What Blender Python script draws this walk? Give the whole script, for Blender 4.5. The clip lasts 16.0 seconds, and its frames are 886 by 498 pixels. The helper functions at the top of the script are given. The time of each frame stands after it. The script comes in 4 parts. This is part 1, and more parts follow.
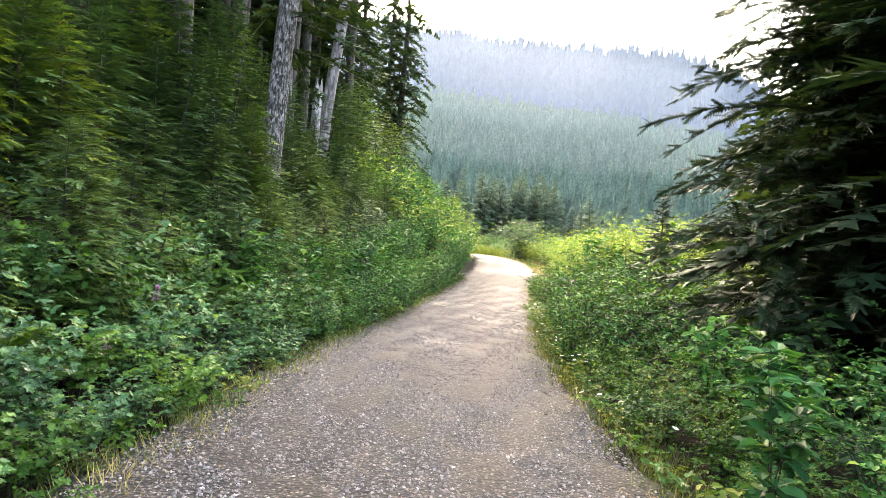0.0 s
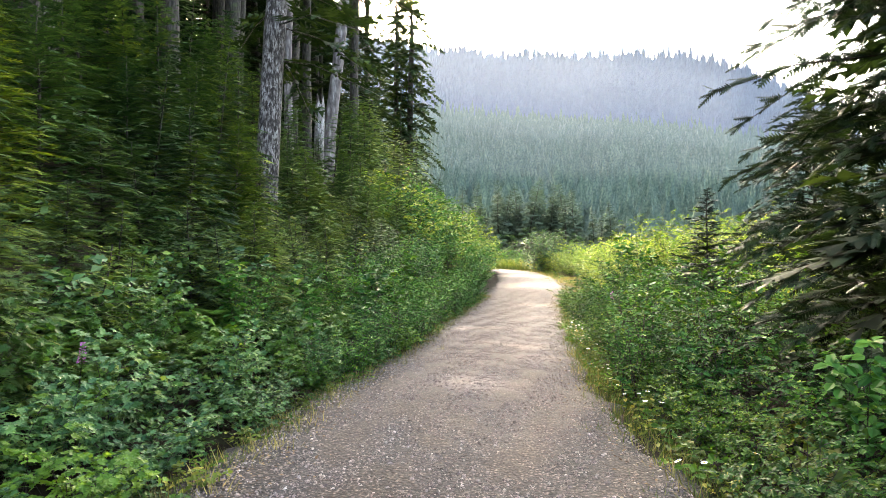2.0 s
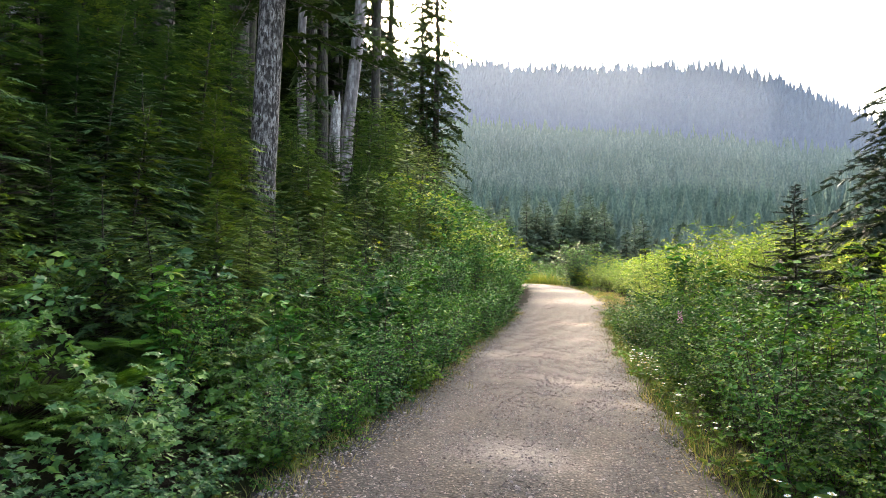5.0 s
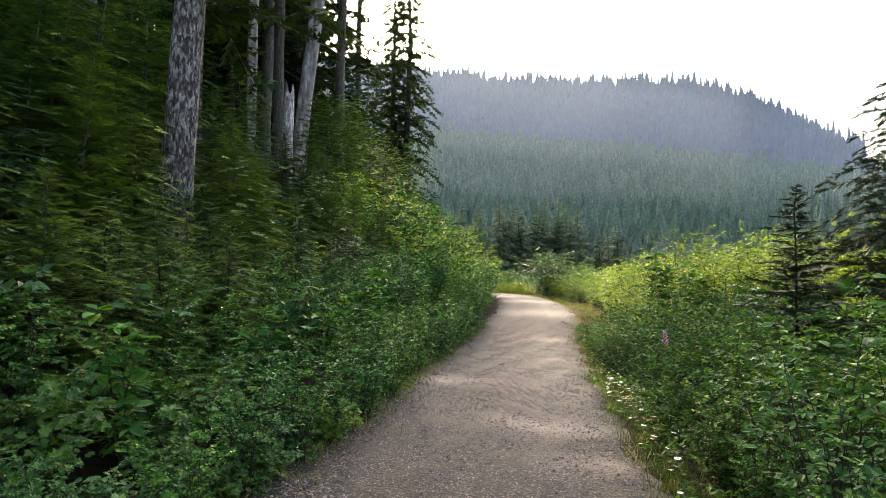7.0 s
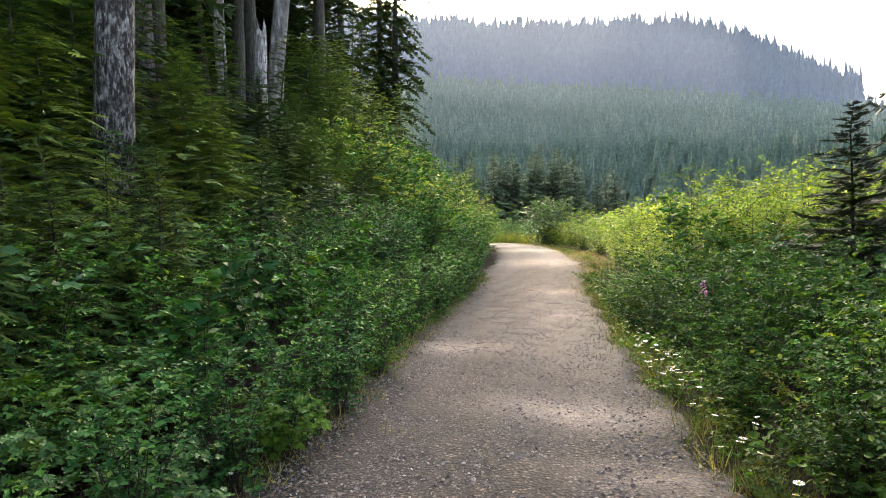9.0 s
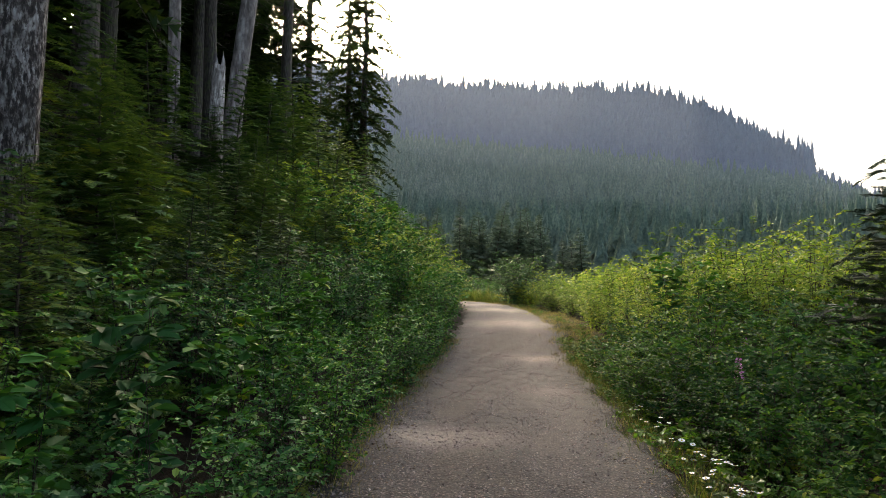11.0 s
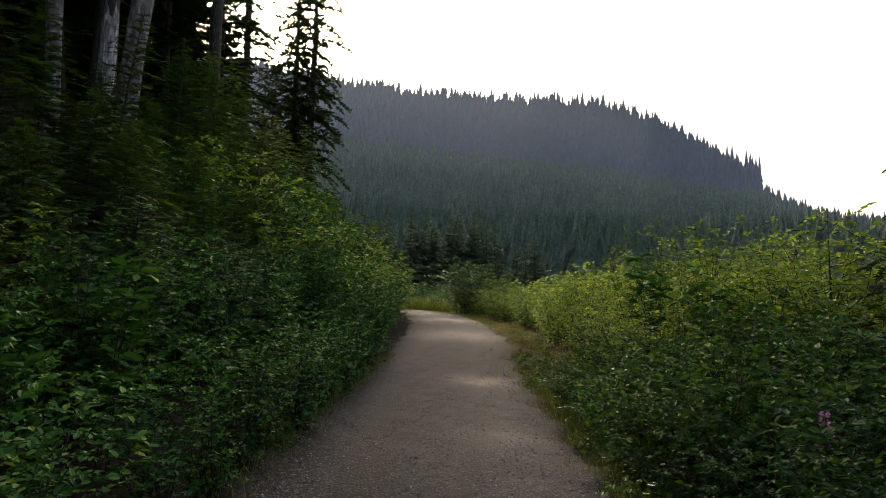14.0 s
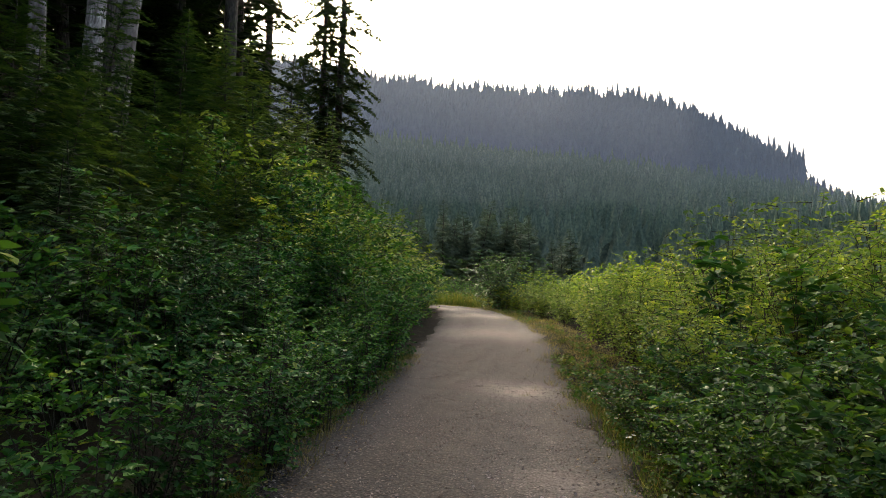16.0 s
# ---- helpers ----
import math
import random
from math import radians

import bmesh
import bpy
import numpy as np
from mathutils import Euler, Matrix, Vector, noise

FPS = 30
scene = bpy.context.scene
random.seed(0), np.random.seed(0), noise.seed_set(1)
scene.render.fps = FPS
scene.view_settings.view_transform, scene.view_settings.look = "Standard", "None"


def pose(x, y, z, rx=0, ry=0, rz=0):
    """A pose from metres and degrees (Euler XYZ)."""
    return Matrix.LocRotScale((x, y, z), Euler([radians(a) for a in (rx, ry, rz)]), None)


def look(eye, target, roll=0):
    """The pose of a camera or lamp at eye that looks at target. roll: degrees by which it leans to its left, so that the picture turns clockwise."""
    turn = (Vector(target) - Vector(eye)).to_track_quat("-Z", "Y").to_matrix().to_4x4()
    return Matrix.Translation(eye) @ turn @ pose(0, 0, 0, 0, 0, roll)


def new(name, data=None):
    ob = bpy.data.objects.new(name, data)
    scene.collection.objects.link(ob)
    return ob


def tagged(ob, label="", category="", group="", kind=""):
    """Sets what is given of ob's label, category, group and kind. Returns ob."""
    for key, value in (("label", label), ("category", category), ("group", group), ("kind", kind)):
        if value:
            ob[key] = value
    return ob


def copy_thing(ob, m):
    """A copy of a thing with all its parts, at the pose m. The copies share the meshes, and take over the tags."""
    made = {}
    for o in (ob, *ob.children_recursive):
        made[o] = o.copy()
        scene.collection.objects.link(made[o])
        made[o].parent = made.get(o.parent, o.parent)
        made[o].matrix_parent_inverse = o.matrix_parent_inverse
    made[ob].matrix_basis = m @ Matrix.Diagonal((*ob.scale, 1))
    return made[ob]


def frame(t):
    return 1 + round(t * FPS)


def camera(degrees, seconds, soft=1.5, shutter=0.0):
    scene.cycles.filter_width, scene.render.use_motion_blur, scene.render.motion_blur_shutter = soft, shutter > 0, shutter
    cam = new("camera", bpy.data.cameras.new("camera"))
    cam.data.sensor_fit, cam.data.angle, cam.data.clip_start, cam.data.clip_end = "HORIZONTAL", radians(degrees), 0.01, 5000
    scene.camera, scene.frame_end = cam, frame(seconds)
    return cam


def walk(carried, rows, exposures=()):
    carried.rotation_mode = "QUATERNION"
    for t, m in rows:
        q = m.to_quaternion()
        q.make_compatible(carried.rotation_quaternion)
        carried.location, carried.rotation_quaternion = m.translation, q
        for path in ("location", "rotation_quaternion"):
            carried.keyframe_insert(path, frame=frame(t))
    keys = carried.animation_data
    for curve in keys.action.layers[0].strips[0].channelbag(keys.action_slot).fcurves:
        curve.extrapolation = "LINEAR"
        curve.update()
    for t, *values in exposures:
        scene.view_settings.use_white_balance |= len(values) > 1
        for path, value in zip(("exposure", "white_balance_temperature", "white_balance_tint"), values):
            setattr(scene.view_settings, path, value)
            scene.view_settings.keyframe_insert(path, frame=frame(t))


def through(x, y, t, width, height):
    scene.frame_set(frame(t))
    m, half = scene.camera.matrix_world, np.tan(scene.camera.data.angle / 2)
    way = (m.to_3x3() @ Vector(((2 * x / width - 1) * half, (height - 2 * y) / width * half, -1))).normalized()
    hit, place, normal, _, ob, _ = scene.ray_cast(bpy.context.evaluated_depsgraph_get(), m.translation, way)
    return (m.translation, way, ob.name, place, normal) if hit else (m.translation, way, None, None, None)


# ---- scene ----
cam = camera(65.2, 16.0, 0.75)
PATH = [
    (0, (1.969, 0.796, 1.485), (1.593, 2.76, 1.485), 3.6),
    (0.5, (1.87, 1.266, 1.473), (1.519, 3.235, 1.446), 2.2),
    (1, (1.801, 1.783, 1.46), (1.383, 3.738, 1.513), 1.1),
    (1.5, (1.689, 2.28, 1.481), (1.222, 4.224, 1.544), 0.9),
    (2, (1.591, 2.725, 1.499), (1.16, 4.678, 1.549), -0.3),
    (2.5, (1.423, 3.207, 1.465), (0.763, 5.089, 1.618), -1.2),
    (3, (1.26, 3.703, 1.494), (0.566, 5.572, 1.644), 0.7),
    (3.5, (1.144, 4.106, 1.477), (0.448, 5.98, 1.556), -0.6),
    (4, (1.06, 4.595, 1.497), (0.311, 6.443, 1.649), 1.3),
    (4.5, (0.969, 5.072, 1.476), (0.336, 6.962, 1.634), -0.2),
    (4.7, (0.948, 5.276, 1.457), (0.408, 7.199, 1.557), -0.7),
    (6.8, (0.87, 7.588, 1.521), (0.429, 9.537, 1.601), 0.9),
    (7, (0.868, 7.774, 1.524), (0.435, 9.724, 1.639), 0.5),
    (7.5, (0.814, 8.232, 1.527), (0.408, 10.189, 1.59), -2.3),
    (8, (0.732, 8.713, 1.529), (0.259, 10.647, 1.717), -0.5),
    (8.5, (0.602, 9.223, 1.51), (0.165, 11.168, 1.666), -1.0),
    (9, (0.485, 9.649, 1.508), (0.064, 11.604, 1.484), -1.5),
    (9.2, (0.37, 9.907, 1.523), (-0.021, 11.868, 1.585), -0.6),
    (11.3, (-0.114, 11.811, 1.558), (-0.388, 13.788, 1.695), 0.3),
    (11.5, (-0.15, 12.043, 1.567), (-0.392, 14.028, 1.602), 0.3),
    (12, (-0.151, 12.573, 1.523), (-0.408, 14.551, 1.66), 1.2),
    (12.5, (-0.193, 13.225, 1.531), (-0.433, 15.208, 1.633), 1.8),
    (13, (-0.212, 13.865, 1.542), (-0.344, 15.859, 1.627), 0.9),
    (13.5, (-0.173, 14.409, 1.505), (-0.444, 16.386, 1.645), 0.0),
    (14, (-0.099, 14.846, 1.51), (-0.28, 16.831, 1.674), 1.1),
    (14.5, (-0.102, 15.394, 1.496), (-0.264, 17.382, 1.65), 1.3),
    (15, (-0.122, 15.927, 1.504), (-0.431, 17.899, 1.634), 3.2),
    (15.5, (-0.16, 16.44, 1.496), (-0.423, 18.42, 1.599), 1.2),
    (16, (-0.2, 17.066, 1.501), (-0.478, 19.041, 1.65), 0.9),
]
EXPOSURES = [(0, 4.16), (1.0, 4.24), (1.5, 4.06), (2.5, 3.8), (3.0, 3.78), (4.0, 4.02), (4.7, 3.68), (7, 3.04), (7.5, 3.1), (8, 2.94), (8.5, 2.66), (9.0, 3.22), (11.5, 2.17), (12.0, 2.65), (12.5, 2.32), (13.0, 1.8), (13.5, 0.95), (14.0, 1.33), (14.5, 0.88), (15.0, 0.72), (15.5, 1.25), (16, 1.88)]
walk(cam, [(t, look(eye, target, roll)) for t, eye, target, roll in PATH], [(t, e, 7300, 11) for t, e in EXPOSURES])

# ---- light ----
SUN_AZ, SUN_EL = -24.0, 21.0      # degrees to the left of +y, and above the horizon
world = bpy.data.worlds.new("sky")
scene.world = world
world.use_nodes = True
wn = world.node_tree.nodes
sky = wn.new("ShaderNodeTexSky")
sky.sky_type = 'NISHITA'
sky.sun_disc = False
sky.sun_elevation = radians(SUN_EL)
sky.sun_rotation = radians(SUN_AZ)
sky.air_density, sky.dust_density, sky.ozone_density = 1.0, 6.0, 1.0
world.node_tree.links.new(sky.outputs[0], wn["Background"].inputs[0])
wn["Background"].inputs[1].default_value = 0.15

sun_data = bpy.data.lights.new("sun", 'SUN')
sun_data.energy, sun_data.angle, sun_data.color = 1.5, radians(3), (1.0, 0.93, 0.83)
sun = new("sun", sun_data)
sun_dir = Vector((math.sin(radians(SUN_AZ)) * math.cos(radians(SUN_EL)), math.cos(radians(SUN_AZ)) * math.cos(radians(SUN_EL)), math.sin(radians(SUN_EL))))
sun.matrix_basis = look(tuple(sun_dir * 60), (0, 0, 0))


# ---- materials ----
def nodes_of(name):
    m = bpy.data.materials.new(name)
    m.use_nodes = True
    t = m.node_tree
    return m, t, t.nodes["Principled BSDF"], t.nodes["Material Output"]


def node(t, kind, **inputs):
    n = t.nodes.new(kind)
    for k, v in inputs.items():
        n.inputs[k.replace("_", " ")].default_value = v
    return n


def ramp(t, fac, stops):
    n = t.nodes.new("ShaderNodeValToRGB")
    e = n.color_ramp.elements
    while len(e) < len(stops):
        e.new(0.5)
    for el, (p, c) in zip(e, stops):
        el.position, el.color = p, (*c, 1)
    t.links.new(fac, n.inputs[0])
    return n.outputs[0]


def mixed(t, fac, a, b, how='MIX'):
    n = t.nodes.new("ShaderNodeMix")
    n.data_type, n.blend_type = 'RGBA', how
    for sock, v in ((n.inputs[0], fac), (n.inputs[6], a), (n.inputs[7], b)):
        if isinstance(v, bpy.types.NodeSocket):
            t.links.new(v, sock)
        else:
            sock.default_value = v if isinstance(v, float) else (*v, 1)
    return n.outputs[2]


def leaf_material(name, dark, mid, light, rough=0.45, glow=0.35, yellow=None, spec=0.2, through=(1.35, 1.3, 0.55), vary=True, mottle=False):
    """Foliage: colour varies leaf by leaf and plant by plant, and light shines through."""
    m, t, p, out = nodes_of(name)
    geo, info = t.nodes.new("ShaderNodeNewGeometry"), t.nodes.new("ShaderNodeObjectInfo")
    c = ramp(t, geo.outputs["Random Per Island"], [(0.0, dark), (0.5, mid), (0.93, light), (1.0, yellow or light)])
    tex = t.nodes.new("ShaderNodeTexCoord")
    n1 = node(t, "ShaderNodeTexNoise", Scale=2.2, Detail=2.0)
    t.links.new(tex.outputs["Object"], n1.inputs["Vector"])
    shade = ramp(t, n1.outputs["Fac"], [(0.3, (0.6, 0.66, 0.66)), (0.7, (1.3, 1.22, 1.05))])
    if vary or mottle:
        c = mixed(t, 1.0, c, shade, 'MULTIPLY')
    per = ramp(t, info.outputs["Random"], [(0.0, (0.55, 0.62, 0.72)), (0.5, (0.95, 0.97, 1.0)), (1.0, (1.4, 1.25, 0.9))])
    if vary:
        c = mixed(t, 1.0, c, per, 'MULTIPLY')
    t.links.new(c, p.inputs["Base Color"])
    p.inputs["Roughness"].default_value = rough
    p.inputs["Specular IOR Level"].default_value = spec
    tr = t.nodes.new("ShaderNodeBsdfTranslucent")
    t.links.new(mixed(t, 1.0, c, through, 'MULTIPLY'), tr.inputs["Color"])
    mix = t.nodes.new("ShaderNodeMixShader")
    mix.inputs[0].default_value = glow
    t.links.new(p.outputs[0], mix.inputs[1])
    t.links.new(tr.outputs[0], mix.inputs[2])
    t.links.new(mix.outputs[0], out.inputs[0])
    return m


def bark_material(name, deep, body, pale, scale=1.0, patch=0.55, moss=None, tall=2.2):
    m, t, p, out = nodes_of(name)
    tex = t.nodes.new("ShaderNodeTexCoord")
    stretch = node(t, "ShaderNodeMapping", Scale=(9 * scale, 9 * scale, tall * scale))
    t.links.new(tex.outputs["Object"], stretch.inputs["Vector"])
    n1 = node(t, "ShaderNodeTexNoise", Scale=1.3, Detail=6.0, Roughness=0.7)
    v1 = node(t, "ShaderNodeTexVoronoi", Scale=1.6)
    big = node(t, "ShaderNodeTexNoise", Scale=4.0, Detail=5.0, Roughness=0.65)
    t.links.new(stretch.outputs[0], n1.inputs["Vector"])
    t.links.new(stretch.outputs[0], v1.inputs["Vector"])
    t.links.new(tex.outputs["Object"], big.inputs["Vector"])
    c = ramp(t, n1.outputs["Fac"], [(0.41, deep), (0.49, body), (patch + 0.08, pale)])
    c = mixed(t, ramp(t, big.outputs["Fac"], [(0.4, (0.0, 0.0, 0.0)), (0.62, (0.65, 0.65, 0.65))]), c, tuple(0.45 * v for v in body))
    plates = ramp(t, v1.outputs["Distance"], [(0.1, (1.1, 1.1, 1.1)), (0.6, (0.55, 0.5, 0.5))])
    c = mixed(t, 1.0, c, plates, 'MULTIPLY')
    if moss:
        c = mixed(t, ramp(t, big.outputs["Fac"], [(0.5, (0, 0, 0)), (0.65, (0.7, 0.7, 0.7))]), c, moss)
    t.links.new(c, p.inputs["Base Color"])
    p.inputs["Roughness"].default_value = 0.9
    bump = node(t, "ShaderNodeBump", Strength=0.9, Distance=0.03)
    t.links.new(v1.outputs["Distance"], bump.inputs["Height"])
    bump2 = node(t, "ShaderNodeBump", Strength=0.7, Distance=0.02)
    t.links.new(n1.outputs["Fac"], bump2.inputs["Height"])
    t.links.new(bump.outputs[0], bump2.inputs["Normal"])
    t.links.new(bump2.outputs[0], p.inputs["Normal"])
    return m


def soil_material(name, stops, scale, rough=0.95, fine=60.0, bump_size=0.02):
    m, t, p, out = nodes_of(name)
    tex = t.nodes.new("ShaderNodeTexCoord")
    n1 = node(t, "ShaderNodeTexNoise", Scale=scale, Detail=6.0, Roughness=0.65)
    n2 = node(t, "ShaderNodeTexNoise", Scale=fine, Detail=3.0, Roughness=0.7)
    for n in (n1, n2):
        t.links.new(tex.outputs["Object"], n.inputs["Vector"])
    c = ramp(t, n1.outputs["Fac"], stops)
    c = mixed(t, 1.0, c, ramp(t, n2.outputs["Fac"], [(0.3, (0.6, 0.6, 0.6)), (0.7, (1.35, 1.3, 1.25))]), 'MULTIPLY')
    t.links.new(c, p.inputs["Base Color"])
    p.inputs["Roughness"].default_value = rough
    p.inputs["Specular IOR Level"].default_value = 0.08
    b = node(t, "ShaderNodeBump", Strength=0.8, Distance=bump_size)
    t.links.new(n2.outputs["Fac"], b.inputs["Height"])
    t.links.new(b.outputs[0], p.inputs["Normal"])
    return m


def gravel_material():
    """Crushed stone: single stones, fines between, two paler wheel tracks, a drier middle strip."""
    m, t, p, out = nodes_of("gravel")
    tex = t.nodes.new("ShaderNodeTexCoord")
    v1 = node(t, "ShaderNodeTexVoronoi", Scale=36.0, Randomness=1.0)
    v2 = node(t, "ShaderNodeTexVoronoi", Scale=150.0, Randomness=1.0)
    n1 = node(t, "ShaderNodeTexNoise", Scale=0.55, Detail=5.0, Roughness=0.6)
    n2 = node(t, "ShaderNodeTexNoise", Scale=5.0, Detail=5.0, Roughness=0.7)
    warp = node(t, "ShaderNodeTexNoise", Scale=26.0, Detail=3.0)
    t.links.new(tex.outputs["Object"], warp.inputs["Vector"])
    bent = t.nodes.new("ShaderNodeVectorMath")
    bent.operation = 'MULTIPLY_ADD'
    bent.inputs[1].default_value = (0.02, 0.02, 0.02)
    t.links.new(warp.outputs["Color"], bent.inputs[0])
    t.links.new(tex.outputs["Object"], bent.inputs[2])
    t.links.new(bent.outputs[0], v1.inputs["Vector"])
    for n in (v2, n1, n2):
        t.links.new(tex.outputs["Object"], n.inputs["Vector"])
    sep = t.nodes.new("ShaderNodeSeparateColor")
    t.links.new(v1.outputs["Color"], sep.inputs[0])
    stones = ramp(t, sep.outputs[0], [(0.0, (0.012, 0.009, 0.008)), (0.35, (0.055, 0.042, 0.037)), (0.75, (0.165, 0.126, 0.108)), (1.0, (0.36, 0.29, 0.25))])
    gaps = ramp(t, v1.outputs["Distance"], [(0.12, (1.3, 1.3, 1.3)), (0.55, (0.1, 0.095, 0.09))])
    stones = mixed(t, 1.0, stones, gaps, 'MULTIPLY')
    sep2 = t.nodes.new("ShaderNodeSeparateColor")
    t.links.new(v2.outputs["Color"], sep2.inputs[0])
    fines = ramp(t, sep2.outputs[1], [(0.0, (0.032, 0.025, 0.021)), (0.6, (0.092, 0.073, 0.061)), (1.0, (0.19, 0.152, 0.128))])
    c = mixed(t, ramp(t, n2.outputs["Fac"], [(0.45, (0.0, 0.0, 0.0)), (0.75, (0.4, 0.4, 0.4))]), stones, fines)
    c = mixed(t, 1.0, c, ramp(t, n1.outputs["Fac"], [(0.3, (0.8, 0.79, 0.8)), (0.7, (1.2, 1.18, 1.15))]), 'MULTIPLY')
    uv = t.nodes.new("ShaderNodeUVMap")
    suv = t.nodes.new("ShaderNodeSeparateXYZ")
    t.links.new(uv.outputs[0], suv.inputs[0])
    tracks = ramp(t, suv.outputs[0], [(0.0, (0.28, 0.32, 0.26)), (0.1, (0.44, 0.44, 0.42)), (0.27, (0.68, 0.69, 0.73)), (0.5, (0.51, 0.505, 0.5)), (0.72, (0.68, 0.69, 0.73)), (0.9, (0.44, 0.45, 0.42)), (1.0, (0.28, 0.33, 0.26))])
    c = mixed(t, 1.0, c, tracks, 'MULTIPLY')
    # flecks of sunlight painted into the gravel colour, with torn edges
    sun_fleck = t.nodes.new("ShaderNodeAttribute")
    sun_fleck.attribute_name = "sun_fleck"
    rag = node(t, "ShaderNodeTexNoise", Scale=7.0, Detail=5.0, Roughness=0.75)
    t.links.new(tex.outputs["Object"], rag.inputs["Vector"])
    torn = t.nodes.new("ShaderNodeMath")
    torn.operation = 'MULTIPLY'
    t.links.new(sun_fleck.outputs["Fac"], torn.inputs[0])
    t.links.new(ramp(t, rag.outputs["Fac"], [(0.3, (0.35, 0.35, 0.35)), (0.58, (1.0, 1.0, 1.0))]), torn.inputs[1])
    sunlit_tone = ramp(t, sep2.outputs[1], [(0.0, (0.2, 0.158, 0.128)), (1.0, (0.42, 0.345, 0.285))])
    c = mixed(t, torn.outputs[0], c, sunlit_tone)
    t.links.new(c, p.inputs["Base Color"])
    p.inputs["Roughness"].default_value = 0.85
    p.inputs["Specular IOR Level"].default_value = 0.3
    b1 = node(t, "ShaderNodeBump", Strength=0.7, Distance=0.012)
    b1.invert = True
    t.links.new(v1.outputs["Distance"], b1.inputs["Height"])
    b2 = node(t, "ShaderNodeBump", Strength=0.4, Distance=0.012)
    t.links.new(n2.outputs["Fac"], b2.inputs["Height"])
    t.links.new(b1.outputs[0], b2.inputs["Normal"])
    t.links.new(b2.outputs[0], p.inputs["Normal"])
    return m


def island_material(name, stops, rough=0.8):
    """Small loose pieces whose colour changes from piece to piece."""
    m, t, p, out = nodes_of(name)
    geo = t.nodes.new("ShaderNodeNewGeometry")
    tex = t.nodes.new("ShaderNodeTexCoord")
    n = node(t, "ShaderNodeTexNoise", Scale=70.0, Detail=3.0)
    t.links.new(tex.outputs["Object"], n.inputs["Vector"])
    c = ramp(t, geo.outputs["Random Per Island"], stops)
    c = mixed(t, 1.0, c, ramp(t, n.outputs["Fac"], [(0.3, (0.75, 0.75, 0.75)), (0.7, (1.2, 1.2, 1.2))]), 'MULTIPLY')
    t.links.new(c, p.inputs["Base Color"])
    p.inputs["Roughness"].default_value = rough
    return m


def mist_material():
    """Thin drifting mist: mostly clear, scattering light to both sides, thicker low down and in drifts."""
    m, t, p, out = nodes_of("mist")
    t.nodes.remove(p)
    uv, sep = t.nodes.new("ShaderNodeUVMap"), t.nodes.new("ShaderNodeSeparateXYZ")
    t.links.new(uv.outputs[0], sep.inputs[0])
    tex = t.nodes.new("ShaderNodeTexCoord")
    lie = node(t, "ShaderNodeMapping", Scale=(1.0, 1.0, 3.0))
    drift = node(t, "ShaderNodeTexNoise", Scale=0.012, Detail=3.0)
    t.links.new(tex.outputs["Object"], lie.inputs["Vector"])
    t.links.new(lie.outputs[0], drift.inputs["Vector"])
    thick = ramp(t, sep.outputs[1], [(0.0, (0.0, 0.0, 0.0)), (0.25, (0.048, 0.048, 0.048)), (0.7, (0.05, 0.05, 0.05)), (1.0, (0.0, 0.0, 0.0))])
    thick = mixed(t, 1.0, thick, ramp(t, drift.outputs["Fac"], [(0.3, (0.95, 0.95, 0.95)), (0.7, (1.05, 1.05, 1.05))]), 'MULTIPLY')
    clear, white, thru = t.nodes.new("ShaderNodeBsdfTransparent"), t.nodes.new("ShaderNodeBsdfDiffuse"), t.nodes.new("ShaderNodeBsdfTranslucent")
    white.inputs["Color"].default_value = thru.inputs["Color"].default_value = (0.58, 0.68, 0.83, 1)
    both, mix = t.nodes.new("ShaderNodeMixShader"), t.nodes.new("ShaderNodeMixShader")
    t.links.new(white.outputs[0], both.inputs[1])
    t.links.new(thru.outputs[0], both.inputs[2])
    t.links.new(thick, mix.inputs[0])
    t.links.new(clear.outputs[0], mix.inputs[1])
    t.links.new(both.outputs[0], mix.inputs[2])
    t.links.new(mix.outputs[0], out.inputs[0])
    return m


MIST = mist_material()
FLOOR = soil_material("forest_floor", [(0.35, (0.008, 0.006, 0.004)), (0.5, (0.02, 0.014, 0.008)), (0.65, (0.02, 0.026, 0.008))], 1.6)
GRAVEL = gravel_material()
PEBBLE = island_material("pebbles", [(0.0, (0.06, 0.048, 0.045)), (0.35, (0.155, 0.125, 0.114)), (0.88, (0.27, 0.22, 0.2)), (1.0, (0.46, 0.4, 0.36))], 0.8)
GRASS = leaf_material("grass", (0.06, 0.11, 0.018), (0.12, 0.17, 0.035), (0.22, 0.23, 0.06), 0.6, 0.4, (0.34, 0.28, 0.1))
STRAW = leaf_material("dry_grass", (0.135, 0.121, 0.0405), (0.27, 0.23, 0.0945), (0.432, 0.365, 0.162), 0.7, 0.3)
BERRY = leaf_material("bramble_leaves", (0.034, 0.098, 0.038), (0.068, 0.16, 0.054), (0.135, 0.24, 0.085), 0.5, 0.27, (0.2, 0.28, 0.06), 0.2)
ALDER = leaf_material("alder_leaves", (0.018, 0.074, 0.021), (0.04, 0.135, 0.033), (0.094, 0.22, 0.054), 0.55, 0.27, (0.2, 0.27, 0.06), 0.12)
# greens darker than ALDER's: shade over the right thicket is put in
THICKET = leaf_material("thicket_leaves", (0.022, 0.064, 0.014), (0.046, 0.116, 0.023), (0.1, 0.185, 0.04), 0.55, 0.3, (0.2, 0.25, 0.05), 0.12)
# darker THICKET: shade over one stretch of verge is put into the colour
SHADE_LEAF = leaf_material("shade_darkened_leaves", (0.014, 0.048, 0.016), (0.03, 0.086, 0.024), (0.066, 0.14, 0.037), 0.65, 0.28, (0.15, 0.2, 0.05), 0.05)
